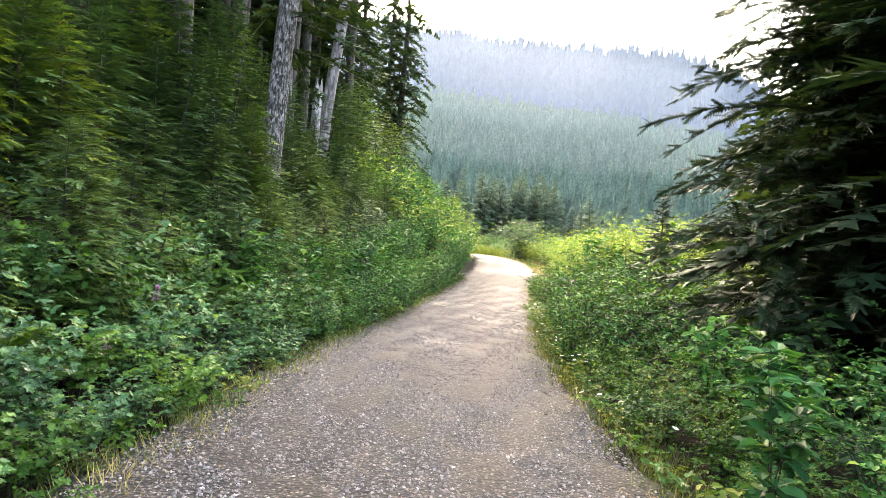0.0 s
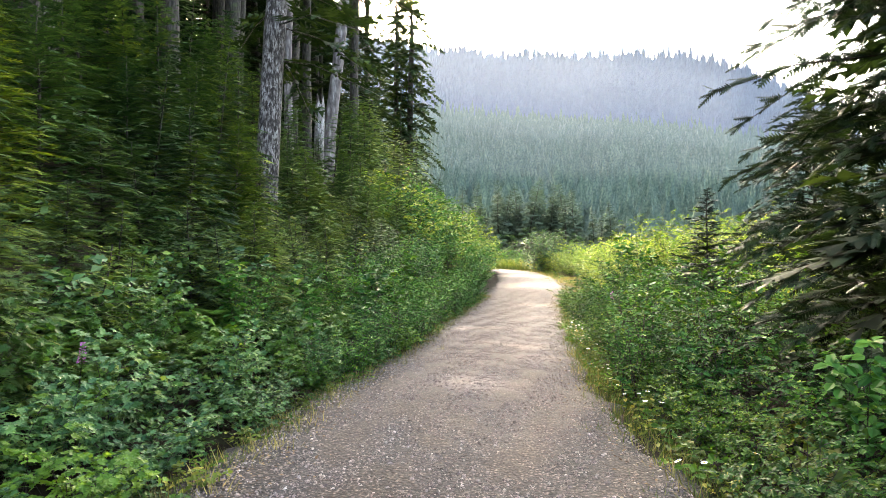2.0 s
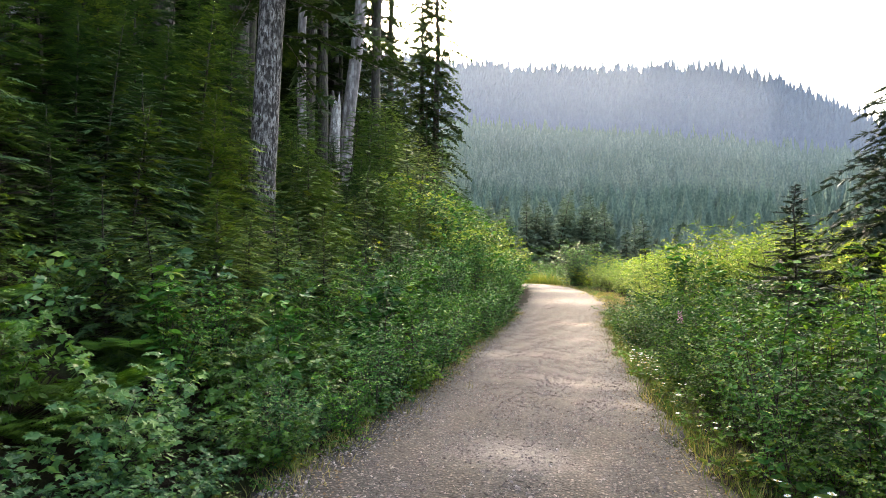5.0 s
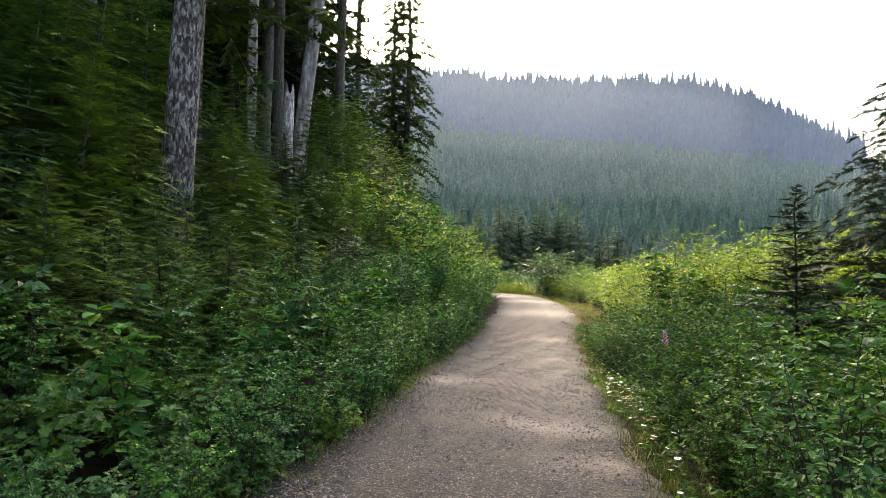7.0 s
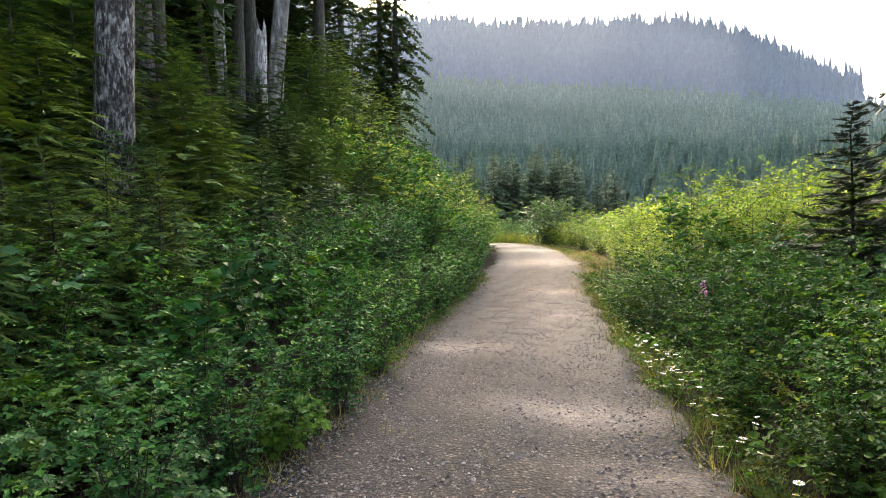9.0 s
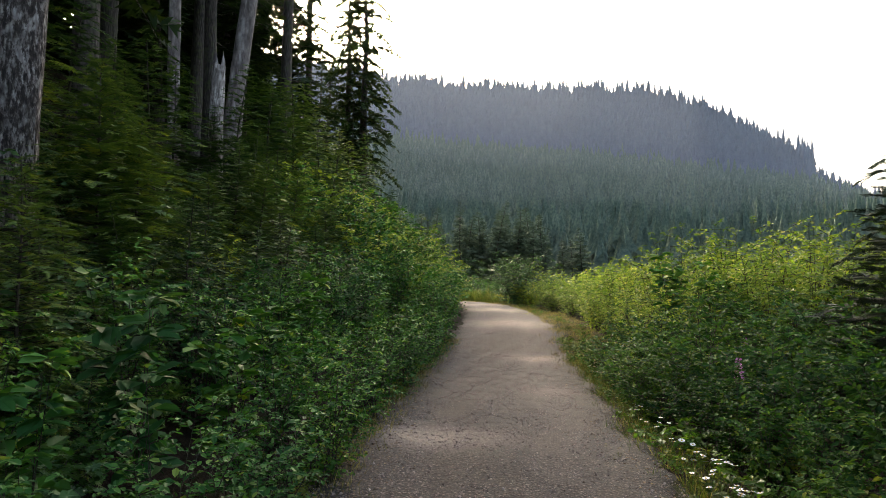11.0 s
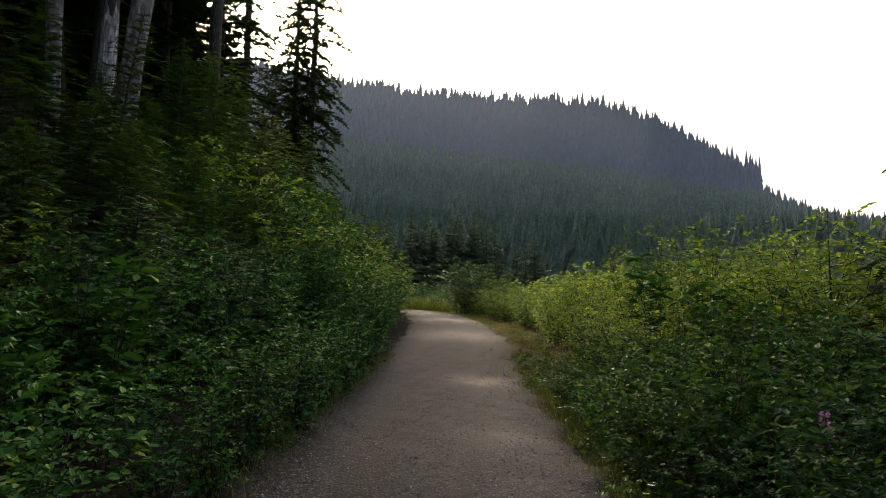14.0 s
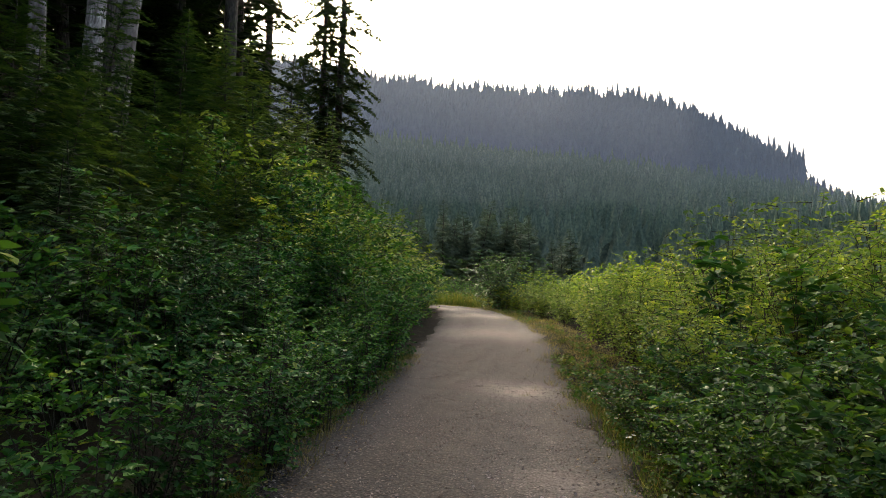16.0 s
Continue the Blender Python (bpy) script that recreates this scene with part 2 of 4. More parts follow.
# paler yellow ALDER: sunlight put into the colour; serves the yellowing bushes too
ALDER_SUN = leaf_material("sunlit_yellow_alder_leaves", (0.095, 0.18, 0.028), (0.175, 0.265, 0.045), (0.28, 0.34, 0.075), 0.5, 0.42, (0.38, 0.35, 0.14), 0.15, (1.2, 1.25, 0.7))
FERN = leaf_material("fern_fronds", (0.04, 0.105, 0.016), (0.068, 0.155, 0.024), (0.11, 0.21, 0.038), 0.5, 0.35)
NEEDLE = leaf_material("hemlock_needles", (0.036, 0.08, 0.03), (0.076, 0.142, 0.047), (0.145, 0.225, 0.066), 0.6, 0.28, (0.23, 0.27, 0.06), 0.16)
NEEDLE_PALE = leaf_material("pale_hemlock_needles", (0.055, 0.11, 0.022), (0.1, 0.17, 0.034), (0.18, 0.24, 0.05), 0.6, 0.3, (0.27, 0.27, 0.06), 0.14)
NEEDLE_DARK = leaf_material("fir_needles", (0.014, 0.03, 0.015), (0.024, 0.048, 0.023), (0.045, 0.075, 0.032), 0.7, 0.15, None, 0.08)
# NEEDLE in a darker tone, with the bank's shade put into the colour
NEEDLE_MID = leaf_material("shaded_hemlock_needles", (0.023, 0.056, 0.025), (0.043, 0.096, 0.037), (0.082, 0.15, 0.05), 0.62, 0.24, None, 0.14)
NEEDLE_FIR = leaf_material("broad_fir_needles", (0.009, 0.019, 0.011), (0.016, 0.031, 0.017), (0.032, 0.054, 0.027), 0.6, 0.12, None, 0.12)
# paler and bluer than the near firs: valley haze put into the needles
NEEDLE_FOOT = leaf_material("hazed_valley_fir_needles", (0.07, 0.105, 0.08), (0.1, 0.142, 0.105), (0.135, 0.18, 0.13), 0.8, 0.34, None, 0.08, (1.0, 1.05, 0.9), False, True)
# hill forest and floor: distant haze is painted in as pale blue-grey
FAR_YOUNG = leaf_material("haze_tinted_young_fir_needles", (0.145, 0.2, 0.175), (0.17, 0.23, 0.2), (0.21, 0.27, 0.235), 0.95, 0.5, None, 0.02, (1.0, 1.0, 1.0), False, True)
FAR_OLD = leaf_material("haze_tinted_old_fir_needles", (0.15, 0.182, 0.235), (0.165, 0.2, 0.255), (0.185, 0.22, 0.275), 0.95, 0.5, None, 0.02, (1.0, 1.0, 1.0), False)
FAR_FLOOR = soil_material("haze_tinted_slope_floor", [(0.35, (0.1, 0.13, 0.125)), (0.65, (0.13, 0.165, 0.155))], 0.05, 0.95, 1.0, 0.3)
BARK_GREY = bark_material("flaking_grey_bark", (0.018, 0.012, 0.011), (0.1, 0.08, 0.075), (0.42, 0.395, 0.38), 1.5, 0.48, None, 3.2)
BARK_DARK = bark_material("dark_bark", (0.022, 0.018, 0.015), (0.06, 0.05, 0.042), (0.11, 0.095, 0.082), 1.0, 0.6, (0.05, 0.06, 0.02))
BARE_WOOD = bark_material("weathered_bare_wood", (0.12, 0.1, 0.095), (0.26, 0.235, 0.225), (0.36, 0.33, 0.32), 0.5, 0.5)
PALE_WOOD = bark_material("bleached_broken_wood", (0.14, 0.11, 0.1), (0.4, 0.37, 0.35), (0.6, 0.57, 0.54), 0.9, 0.45)
TWIG = bark_material("twigs", (0.025, 0.02, 0.013), (0.055, 0.042, 0.026), (0.09, 0.075, 0.05), 6.0)
LITTER = island_material("leaf_litter", [(0.0, (0.03, 0.018, 0.01)), (0.4, (0.09, 0.052, 0.028)), (0.8, (0.19, 0.12, 0.06)), (1.0, (0.3, 0.22, 0.1))], 0.85)
PETAL = island_material("white_petals", [(0.0, (0.72, 0.72, 0.7)), (1.0, (0.85, 0.85, 0.82))], 0.6)
YOLK = island_material("yellow_discs", [(0.0, (0.6, 0.4, 0.04)), (1.0, (0.7, 0.48, 0.06))], 0.7)
MAGENTA = island_material("pink_petals", [(0.0, (0.5, 0.13, 0.4)), (1.0, (0.72, 0.28, 0.6))], 0.6)


# ---- the lie of the land ----
def along(rows):
    a, b = zip(*rows)
    return lambda v: np.interp(v, a, b)


edge_left = along([(-60, 16), (-30, 7), (-10, 1.75), (0, 0.05), (5, -0.82), (7, -1.08), (10, -1.45), (13, -1.62), (16, -1.82), (20, -2.25), (25, -2.68), (29, -3.05), (33, -3.32), (38, -3.6), (41, -3.8), (48, -4.5), (54, -5.4), (57, -6.3), (59, -9.5), (61, -17), (63, -30), (66, -60), (120, -160)])
edge_right = along([(-60, 20), (-30, 10.8), (-10, 5.4), (0, 3.5), (5.5, 2.5), (8.5, 1.9), (11, 1.47), (13, 1.25), (17, 0.9), (20, 0.68), (25, 0.47), (29, 0.22), (33, 0.08), (37, 0.08), (41, -0.2), (45, -0.75), (50, -1.65), (54, -2.8), (57, -4.4), (59.5, -7), (61.5, -11), (64, -18), (68, -30), (71, -60), (120, -150)])
road_height = along([(-60, -1.0), (-10, 0), (24, 0), (30, 0.03), (40, 0.34), (50, 0.8), (58, 1.2), (70, 1.8), (100, 3.0), (120, 3.6)])
crest_far = along([(-60, 480), (2, 480), (12, 430), (19, 330), (25, 295), (40, 250), (70, 230)])
crest_rise = along([(-60, 0.3), (-20, 0.29), (-14, 0.275), (-7, 0.262), (2.4, 0.252), (7, 0.246), (9.7, 0.23), (12.4, 0.212), (16.6, 0.178), (19, 0.16), (20.4, 0.135), (23, 0.115), (25, 0.1), (35, 0.05), (70, 0.03)])
shelf_rise = along([(-60, 0.24), (-14, 0.218), (2.4, 0.188), (8, 0.172), (12, 0.155), (16, 0.138), (19, 0.125), (21, 0.11), (25, 0.08), (35, 0.04), (70, 0.02)])
HILL_FOOT = 112.0


def ease(v):
    v = np.clip(v, 0, 1)
    return v * v * (3 - 2 * v)


def hill_height(x, y):
    r, az = np.hypot(x, y - 15), np.degrees(np.arctan2(x, y - 15))
    R = crest_far(az)
    M = HILL_FOOT + 0.74 * (R - HILL_FOOT)
    zm, zc = shelf_rise(az) * M, (crest_rise(az) + 0.014 + 0.017 * np.clip((17 - az) / 4, 0, 1)) * R
    z = np.where(r < M, 3.0 + (zm - 3.0) * np.clip((r - HILL_FOOT) / (M - HILL_FOOT), -0.1, 1) ** 1.0, zm + (zc - zm) * (r - M) / (R - M))
    z = np.where(r > R, zc - 0.12 * (r - R), z)
    return np.where((np.abs(az) < 75) & (r > HILL_FOOT), z, -50.0)


def base_height(x, y):
    l, r = edge_left(y) - x, x - edge_right(y)
    z = road_height(y)
    bump = 0.06 * np.sin(1.7 * x + 0.6 * y) * np.sin(0.9 * y - 0.5 * x)
    up = np.where(l > 0, 0.62 * np.maximum(l - 0.7, 0) ** 1.04 - 0.1 * ease(l / 0.5), 0)
    up = np.minimum(up, 13 + 0.3 * up)
    up = up + np.where(l > 1.5, 5 * bump * ease((l - 1.5) / 2), 0)
    down = np.where(r > 0, -0.1 * ease(r / 0.6) - 0.05 * np.maximum(r - 1.5, 0) + np.where(r > 1, bump, 0), 0)
    down = np.maximum(down, np.interp(y, [48, 60], [-2.5, -0.45]))
    return z + up + down


def ground_height(x, y):
    x, y = np.asarray(x, float), np.asarray(y, float)
    return np.maximum(base_height(x, y), hill_height(x, y))


def height_at(x, y):
    return float(ground_height(x, y))


# ---- mesh helpers ----
def mesh_of(name, V, F, mat, smooth=False, uv=None):
    me = bpy.data.meshes.new(name)
    F = np.asarray(F, np.int32)
    n, k = F.shape
    me.vertices.add(len(V))
    me.vertices.foreach_set("co", np.asarray(V, np.float32).ravel())
    me.loops.add(n * k)
    me.loops.foreach_set("vertex_index", F.ravel())
    me.polygons.add(n)
    me.polygons.foreach_set("loop_start", np.arange(0, n * k, k, dtype=np.int32))
    me.polygons.foreach_set("use_smooth", np.full(n, smooth))
    if uv is not None:
        layer = me.uv_layers.new(name="UVMap")
        layer.data.foreach_set("uv", np.asarray(uv, np.float32)[F.ravel()].ravel())
    me.update(calc_edges=True)
    me.materials.append(mat)
    return me


def part(name, me, parent, label=""):
    ob = new(name, me)
    ob.parent = parent
    return tagged(ob, label)


def scattered(tv, tf, P, X, N, S):
    """Copies of a small template (x along X, z along N), each at its place, turn and size, as one vertex and face list."""
    X = X / np.linalg.norm(X, axis=1, keepdims=True)
    N = N - (N * X).sum(1, keepdims=True) * X
    N = N / (np.linalg.norm(N, axis=1, keepdims=True) + 1e-9)
    Y = np.cross(N, X)
    S = np.asarray(S, float)
    if S.ndim == 1:
        S = np.stack([S, S, S], 1)
    tv, tf = np.asarray(tv, float), np.asarray(tf, int)
    V = P[:, None] + tv[None, :, 0, None] * (S[:, 0, None] * X)[:, None] + tv[None, :, 1, None] * (S[:, 1, None] * Y)[:, None] + tv[None, :, 2, None] * (S[:, 2, None] * N)[:, None]
    F = tf[None] + (np.arange(len(P)) * len(tv))[:, None, None]
    return V.reshape(-1, 3), F.reshape(-1, tf.shape[1])


def tubes(lines, radii, sides=5):
    """Tapered limbs along lines of points, joined."""
    V, F, base = [], [], 0
    for pts, rad in zip(lines, radii):
        pts = np.asarray(pts, float)
        d = np.gradient(pts, axis=0)
        d /= np.linalg.norm(d, axis=1, keepdims=True) + 1e-9
        ref = np.array([1.0, 0, 0]) if abs(d[0, 2]) > 0.7 else np.array([0, 0, 1.0])
        u = np.cross(d, ref)
        u /= np.linalg.norm(u, axis=1, keepdims=True) + 1e-9
        w = np.cross(d, u)
        a = np.arange(sides) * 2 * np.pi / sides
        ring = pts[:, None] + np.asarray(rad)[:, None, None] * (np.cos(a)[None, :, None] * u[:, None] + np.sin(a)[None, :, None] * w[:, None])
        V.append(ring.reshape(-1, 3))
        n = len(pts)
        i, j = np.meshgrid(np.arange(n - 1), np.arange(sides), indexing="ij")
        k = (j + 1) % sides
        F.append((base + np.stack([i * sides + j, i * sides + k, (i + 1) * sides + k, (i + 1) * sides + j], -1)).reshape(-1, 4))
        base += n * sides
    return np.concatenate(V), np.concatenate(F)


# ---- ground and road ----
def graded(fine_lo, fine_hi, step, far_lo, far_hi):
    mid = np.arange(fine_lo, fine_hi + 1e-6, step)
    def out(start, end):
        v, s, rows = start, step, []
        while abs(v - start) < abs(end - start):
            s *= 1.13
            v += s if end > start else -s
            rows.append(v)
        return rows
    return np.array(out(fine_lo, far_lo)[::-1] + mid.tolist() + out(fine_hi, far_hi))


def build_ground():
    xs, ys = graded(-16, 10, 0.4, -1800, 1800), graded(-6, 64, 0.5, -1500, 1800)
    X, Y = np.meshgrid(xs, ys)
    Z = ground_height(X, Y)
    inside = np.minimum(X - edge_left(Y), edge_right(Y) - X)
    Z = Z - 0.12 * ease((inside + 0.1) / 0.5)
    V = np.stack([X, Y, Z], -1).reshape(-1, 3)
    ny, nx = X.shape
    i, j = np.meshgrid(np.arange(ny - 1), np.arange(nx - 1), indexing="ij")
    F = np.stack([i * nx + j, i * nx + j + 1, (i + 1) * nx + j + 1, (i + 1) * nx + j], -1).reshape(-1, 4)
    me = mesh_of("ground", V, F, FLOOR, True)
    # past 100 m the floor takes the haze-tinted colour
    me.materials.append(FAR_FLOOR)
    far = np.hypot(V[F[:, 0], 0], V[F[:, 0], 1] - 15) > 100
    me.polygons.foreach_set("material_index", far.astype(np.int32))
    tagged(new("ground", me), "dark mossy forest floor rising into a wooded slope", "ground", kind="structure")


# pale sun flecks painted on the track: place, half width across and along, strength
SUN_FLECKS = [(-1.45, 19.1, 0.85, 0.5, 0.8), (0.3, 15.6, 0.75, 0.4, 0.8), (0.08, 11.3, 0.5, 0.4, 0.7), (-0.45, 28.7, 0.7, 0.8, 1.0), (-1.9, 41.0, 2.0, 2.3, 0.9), (-3.2, 49.8, 1.9, 1.3, 0.9), (0.9, 14.0, 0.5, 0.25, 0.5), (-4.6, 54.5, 1.6, 1.0, 0.5), (0.0, 23.0, 0.5, 0.5, 0.35)]


def build_road():
    ys = np.concatenate([np.arange(-40, 0, 1.0), np.arange(0, 34, 0.25), np.arange(34, 54, 0.7), np.arange(54, 70, 0.3)])
    us = np.linspace(0, 1, 25)
    U, Y = np.meshgrid(us, ys)
    rag = 0.1 * np.sin(Y * 2.3) + 0.07 * np.sin(Y * 5.1 + 1) + 0.05 * np.sin(Y * 11.7)
    L, R = edge_left(Y) - 0.25 + rag, edge_right(Y) + 0.25 + np.roll(rag, 7, axis=0)
    X = L + (R - L) * U
    crown = 0.05 * np.sin(np.pi * U) - 0.035 * (np.exp(-((U - 0.3) / 0.09) ** 2) + np.exp(-((U - 0.7) / 0.09) ** 2))
    Z = road_height(Y) + crown - 0.13 * np.maximum(np.abs(U - 0.5) * 2 - 0.9, 0) / 0.1 + 0.008 * np.sin(X * 7 + Y * 3) * np.sin(Y * 4 - X)
    V = np.stack([X, Y, Z], -1).reshape(-1, 3)
    ny, nx = X.shape
    i, j = np.meshgrid(np.arange(ny - 1), np.arange(nx - 1), indexing="ij")
    F = np.stack([i * nx + j, i * nx + j + 1, (i + 1) * nx + j + 1, (i + 1) * nx + j], -1).reshape(-1, 4)
    road = new("road", mesh_of("road", V, F, GRAVEL, True, np.stack([U, Y], -1).reshape(-1, 2)))
    sun_fleck = sum(k * np.exp(-((X - x) / a) ** 2 - ((Y - y + 0.25 * (X - x)) / b) ** 2) for x, y, a, b, k in SUN_FLECKS)
    layer = road.data.attributes.new("sun_fleck", 'FLOAT', 'POINT')
    layer.data.foreach_set("value", np.minimum(sun_fleck, 1).astype(np.float32).ravel())
    tagged(road, "grey-brown crushed gravel forest track with two wheel tracks", "road", kind="structure")


def road_z(x, y):
    u = (x - edge_left(y) + 0.25) / (edge_right(y) - edge_left(y) + 0.5)
    return road_height(y) + 0.05 * np.sin(np.pi * np.clip(u, 0, 1)) - 0.035 * (np.exp(-((u - 0.3) / 0.09) ** 2) + np.exp(-((u - 0.7) / 0.09) ** 2)) - 0.13 * np.maximum(np.abs(u - 0.5) * 2 - 0.9, 0) / 0.1


def build_pebbles():
    g = np.random.default_rng(3)
    n = 80000
    y = np.minimum(1.0 + g.exponential(12, n), 57 * g.random(n) ** 0.1)
    y = np.where(g.random(n) < 0.06, g.uniform(-6, 3, n), y)
    u = g.uniform(-0.07, 1.07, n)
    x = edge_left(y) + (edge_right(y) - edge_left(y)) * u
    s = 0.005 + 0.012 * g.random(n) ** 3
    tv = [(1, 0, -0.3), (0.1, 1, -0.3), (-1, 0.2, -0.3), (0, -1, -0.3), (0.35, 0.3, 0.38), (-0.4, -0.2, 0.33)]
    tf = [(0, 1, 4), (1, 2, 5), (5, 4, 1), (2, 3, 5), (3, 0, 4), (4, 5, 3)]
    X = g.normal(size=(n, 3)) * (1, 1, 0.25)
    N = g.normal(size=(n, 3)) * 0.22 + (0, 0, 1)
    S = s[:, None] * (0.7 + 0.7 * g.random((n, 3)))
    P = np.stack([x, y, road_z(x, y) + 0.3 * s], 1)
    V, F = scattered(tv, tf, P, X, N, S)
    tagged(new("loose_gravel", mesh_of("loose_gravel", V, F, PEBBLE)), "loose grey and tan gravel stones strewn on the track", "gravel", kind="stuff")


build_ground()
build_road()
build_pebbles()


# ---- kinds of plants ----
OVATE = ([(0, 0, 0), (0.35, -0.3, 0.07), (0.75, -0.24, 0.03), (1, 0, -0.1), (0.75, 0.24, 0.03), (0.35, 0.3, 0.07)], [(0, 1, 2, 3), (0, 3, 4, 5)])
KITE = ([(0, 0, 0), (0.5, -0.33, 0.05), (1, 0, -0.1), (0.5, 0.33, 0.05)], [(0, 1, 2), (0, 2, 3)])
LOBED = ([(0, 0, 0), (0.1, -0.42, 0.04), (0.42, -0.3, 0.06), (0.62, -0.5, 0.0), (0.72, -0.2, 0.05), (1.05, 0, -0.12), (0.72, 0.2, 0.05), (0.62, 0.5, 0.0), (0.42, 0.3, 0.06), (0.1, 0.42, 0.04), (0.45, 0, -0.02)],
         [(10, 0, 1), (10, 1, 2), (10, 2, 3), (10, 3, 4), (10, 4, 5), (10, 5, 6), (10, 6, 7), (10, 7, 8), (10, 8, 9), (10, 9, 0)])
# a twig of needles with a ragged outline, and a plain one for trees farther off
def needle_twig(pairs, wide):
    """A flat twig with needle tufts to both sides: one connected, saw-edged shape."""
    v = [(k / pairs * 0.9, 0.0, 0.0) for k in range(pairs + 1)]
    f = []
    for k in range(pairs):
        w = wide * (1 - 0.55 * k / pairs)
        for sg in (-1, 1):
            v.append(((k + 1.15) / pairs * 0.9 + 0.04, sg * w, -0.02))
            f.append((k, k + 1, len(v) - 1) if sg > 0 else (k + 1, k, len(v) - 1))
    v.append((1.08, 0, -0.03))
    v.append((0.84, 0.035, 0))
    v.append((0.84, -0.035, 0))
    f.append((len(v) - 1, len(v) - 3, len(v) - 2))
    return v, f


TWIG_FULL, TWIG_FINE, TWIG_PLAIN = needle_twig(7, 0.17), needle_twig(3, 0.24), needle_twig(2, 0.19)


def unit(v):
    return v / (np.linalg.norm(v, axis=-1, keepdims=True) + 1e-9)


def conifer(name, h, r, seed, leaves, bark=BARK_DARK, branches=90, twigs=9, fine=True, bottom=0.05, droop=0.25, lift=0.1, girth=0.012, shape=0.85, twig_len=0.34, twig_wide=1.0, label="", category="conifer", group="", fluff=0.1, stub=0.05):
    """A conifer: tapered trunk, limbs in loose whorls, and flat sprays of needle twigs along every limb."""
    g = np.random.default_rng(seed)
    tree = tagged(new(name), label, category, group)
    zs = np.linspace(0, h, 9)
    wob = np.cumsum(g.normal(0, 0.006 * h, (9, 2)), 0) * np.linspace(0, 1, 9)[:, None]
    spine = np.column_stack([wob, zs])
    spine[0, 2] = -0.25
    lines, radii = [spine], [girth * h * (1 - 0.93 * zs / h) * np.where(zs < 0.01, 1.3, 1) + 0.004]
    P, X, N, S = [], [], [], []
    for i in range(branches):
        f = bottom + (0.985 - bottom) * ((i + g.random()) / branches) ** 1.1
        z = f * h
        L = r * ((1 - f) / (1 - bottom)) ** shape * g.uniform(0.65, 1.15) + 0.03 * r
        az = i * 2.39996 + g.normal(0, 0.35)
        up = lift + 0.28 * f + g.normal(0, 0.08)
        t = np.linspace(0, 1, 7)
        out = np.array([math.cos(az), math.sin(az), 0])
        side = np.array([-math.sin(az), math.cos(az), 0])
        c0 = np.array([np.interp(z, zs, spine[:, 0]), np.interp(z, zs, spine[:, 1]), z])
        pts = c0 + L * (t[:, None] * out + (t * up - droop * t ** 2)[:, None] * np.array([0, 0, 1.0]) + (g.normal(0, 0.1) * t ** 2)[:, None] * side)
        lines.append(pts)
        radii.append((0.009 * L + 0.002) * (1 - 0.88 * t))
        k = max(4, int(twigs * (0.45 + 0.55 * L / r)))
        s = np.linspace(0.12, 1.0, k)
        s = np.clip(s + g.normal(0, 0.02, k), 0.05, 1)
        for sg in (-1, 1):
            pp = np.stack([np.interp(s, t, pts[:, n]) for n in range(3)], 1)
            fwd = unit(np.gradient(pts, axis=0))[np.minimum((s * 6).astype(int), 6)]
            d = fwd * (0.75 + 0.5 * s[:, None]) + sg * side * (1.0 - 0.55 * s[:, None]) + np.array([0, 0, 1.0]) * g.normal(-0.06, fluff, (k, 1))
            P.append(pp), X.append(d)
            N.append(np.array([0, 0, 1.0]) + g.normal(0, 0.06 + fluff, (k, 3)))
            S.append((twig_len * L * (1.0 - 0.6 * s ** 2) + stub * r) * g.uniform(0.5, 1.3, k))
    P, X, N, S = map(np.concatenate, (P, X, N, S))
    V, F = scattered(*(TWIG_PLAIN, TWIG_FINE, TWIG_FULL)[int(fine)], P, X, N, np.stack([S, S * twig_wide, S], 1))
    tv, tf = tubes(lines[:1], radii[:1], 8)
    part("trunk", mesh_of("trunk", tv, tf, bark, True), tree)
    tv, tf = tubes([l[::2] for l in lines[1:]], [q[::2] for q in radii[1:]], 3)
    tagged(part("branchwork", mesh_of("branchwork", tv, tf, bark, True), tree), kind="stuff")
    tagged(part("crown", mesh_of("crown", V, F, leaves), tree), kind="stuff")
    return tree


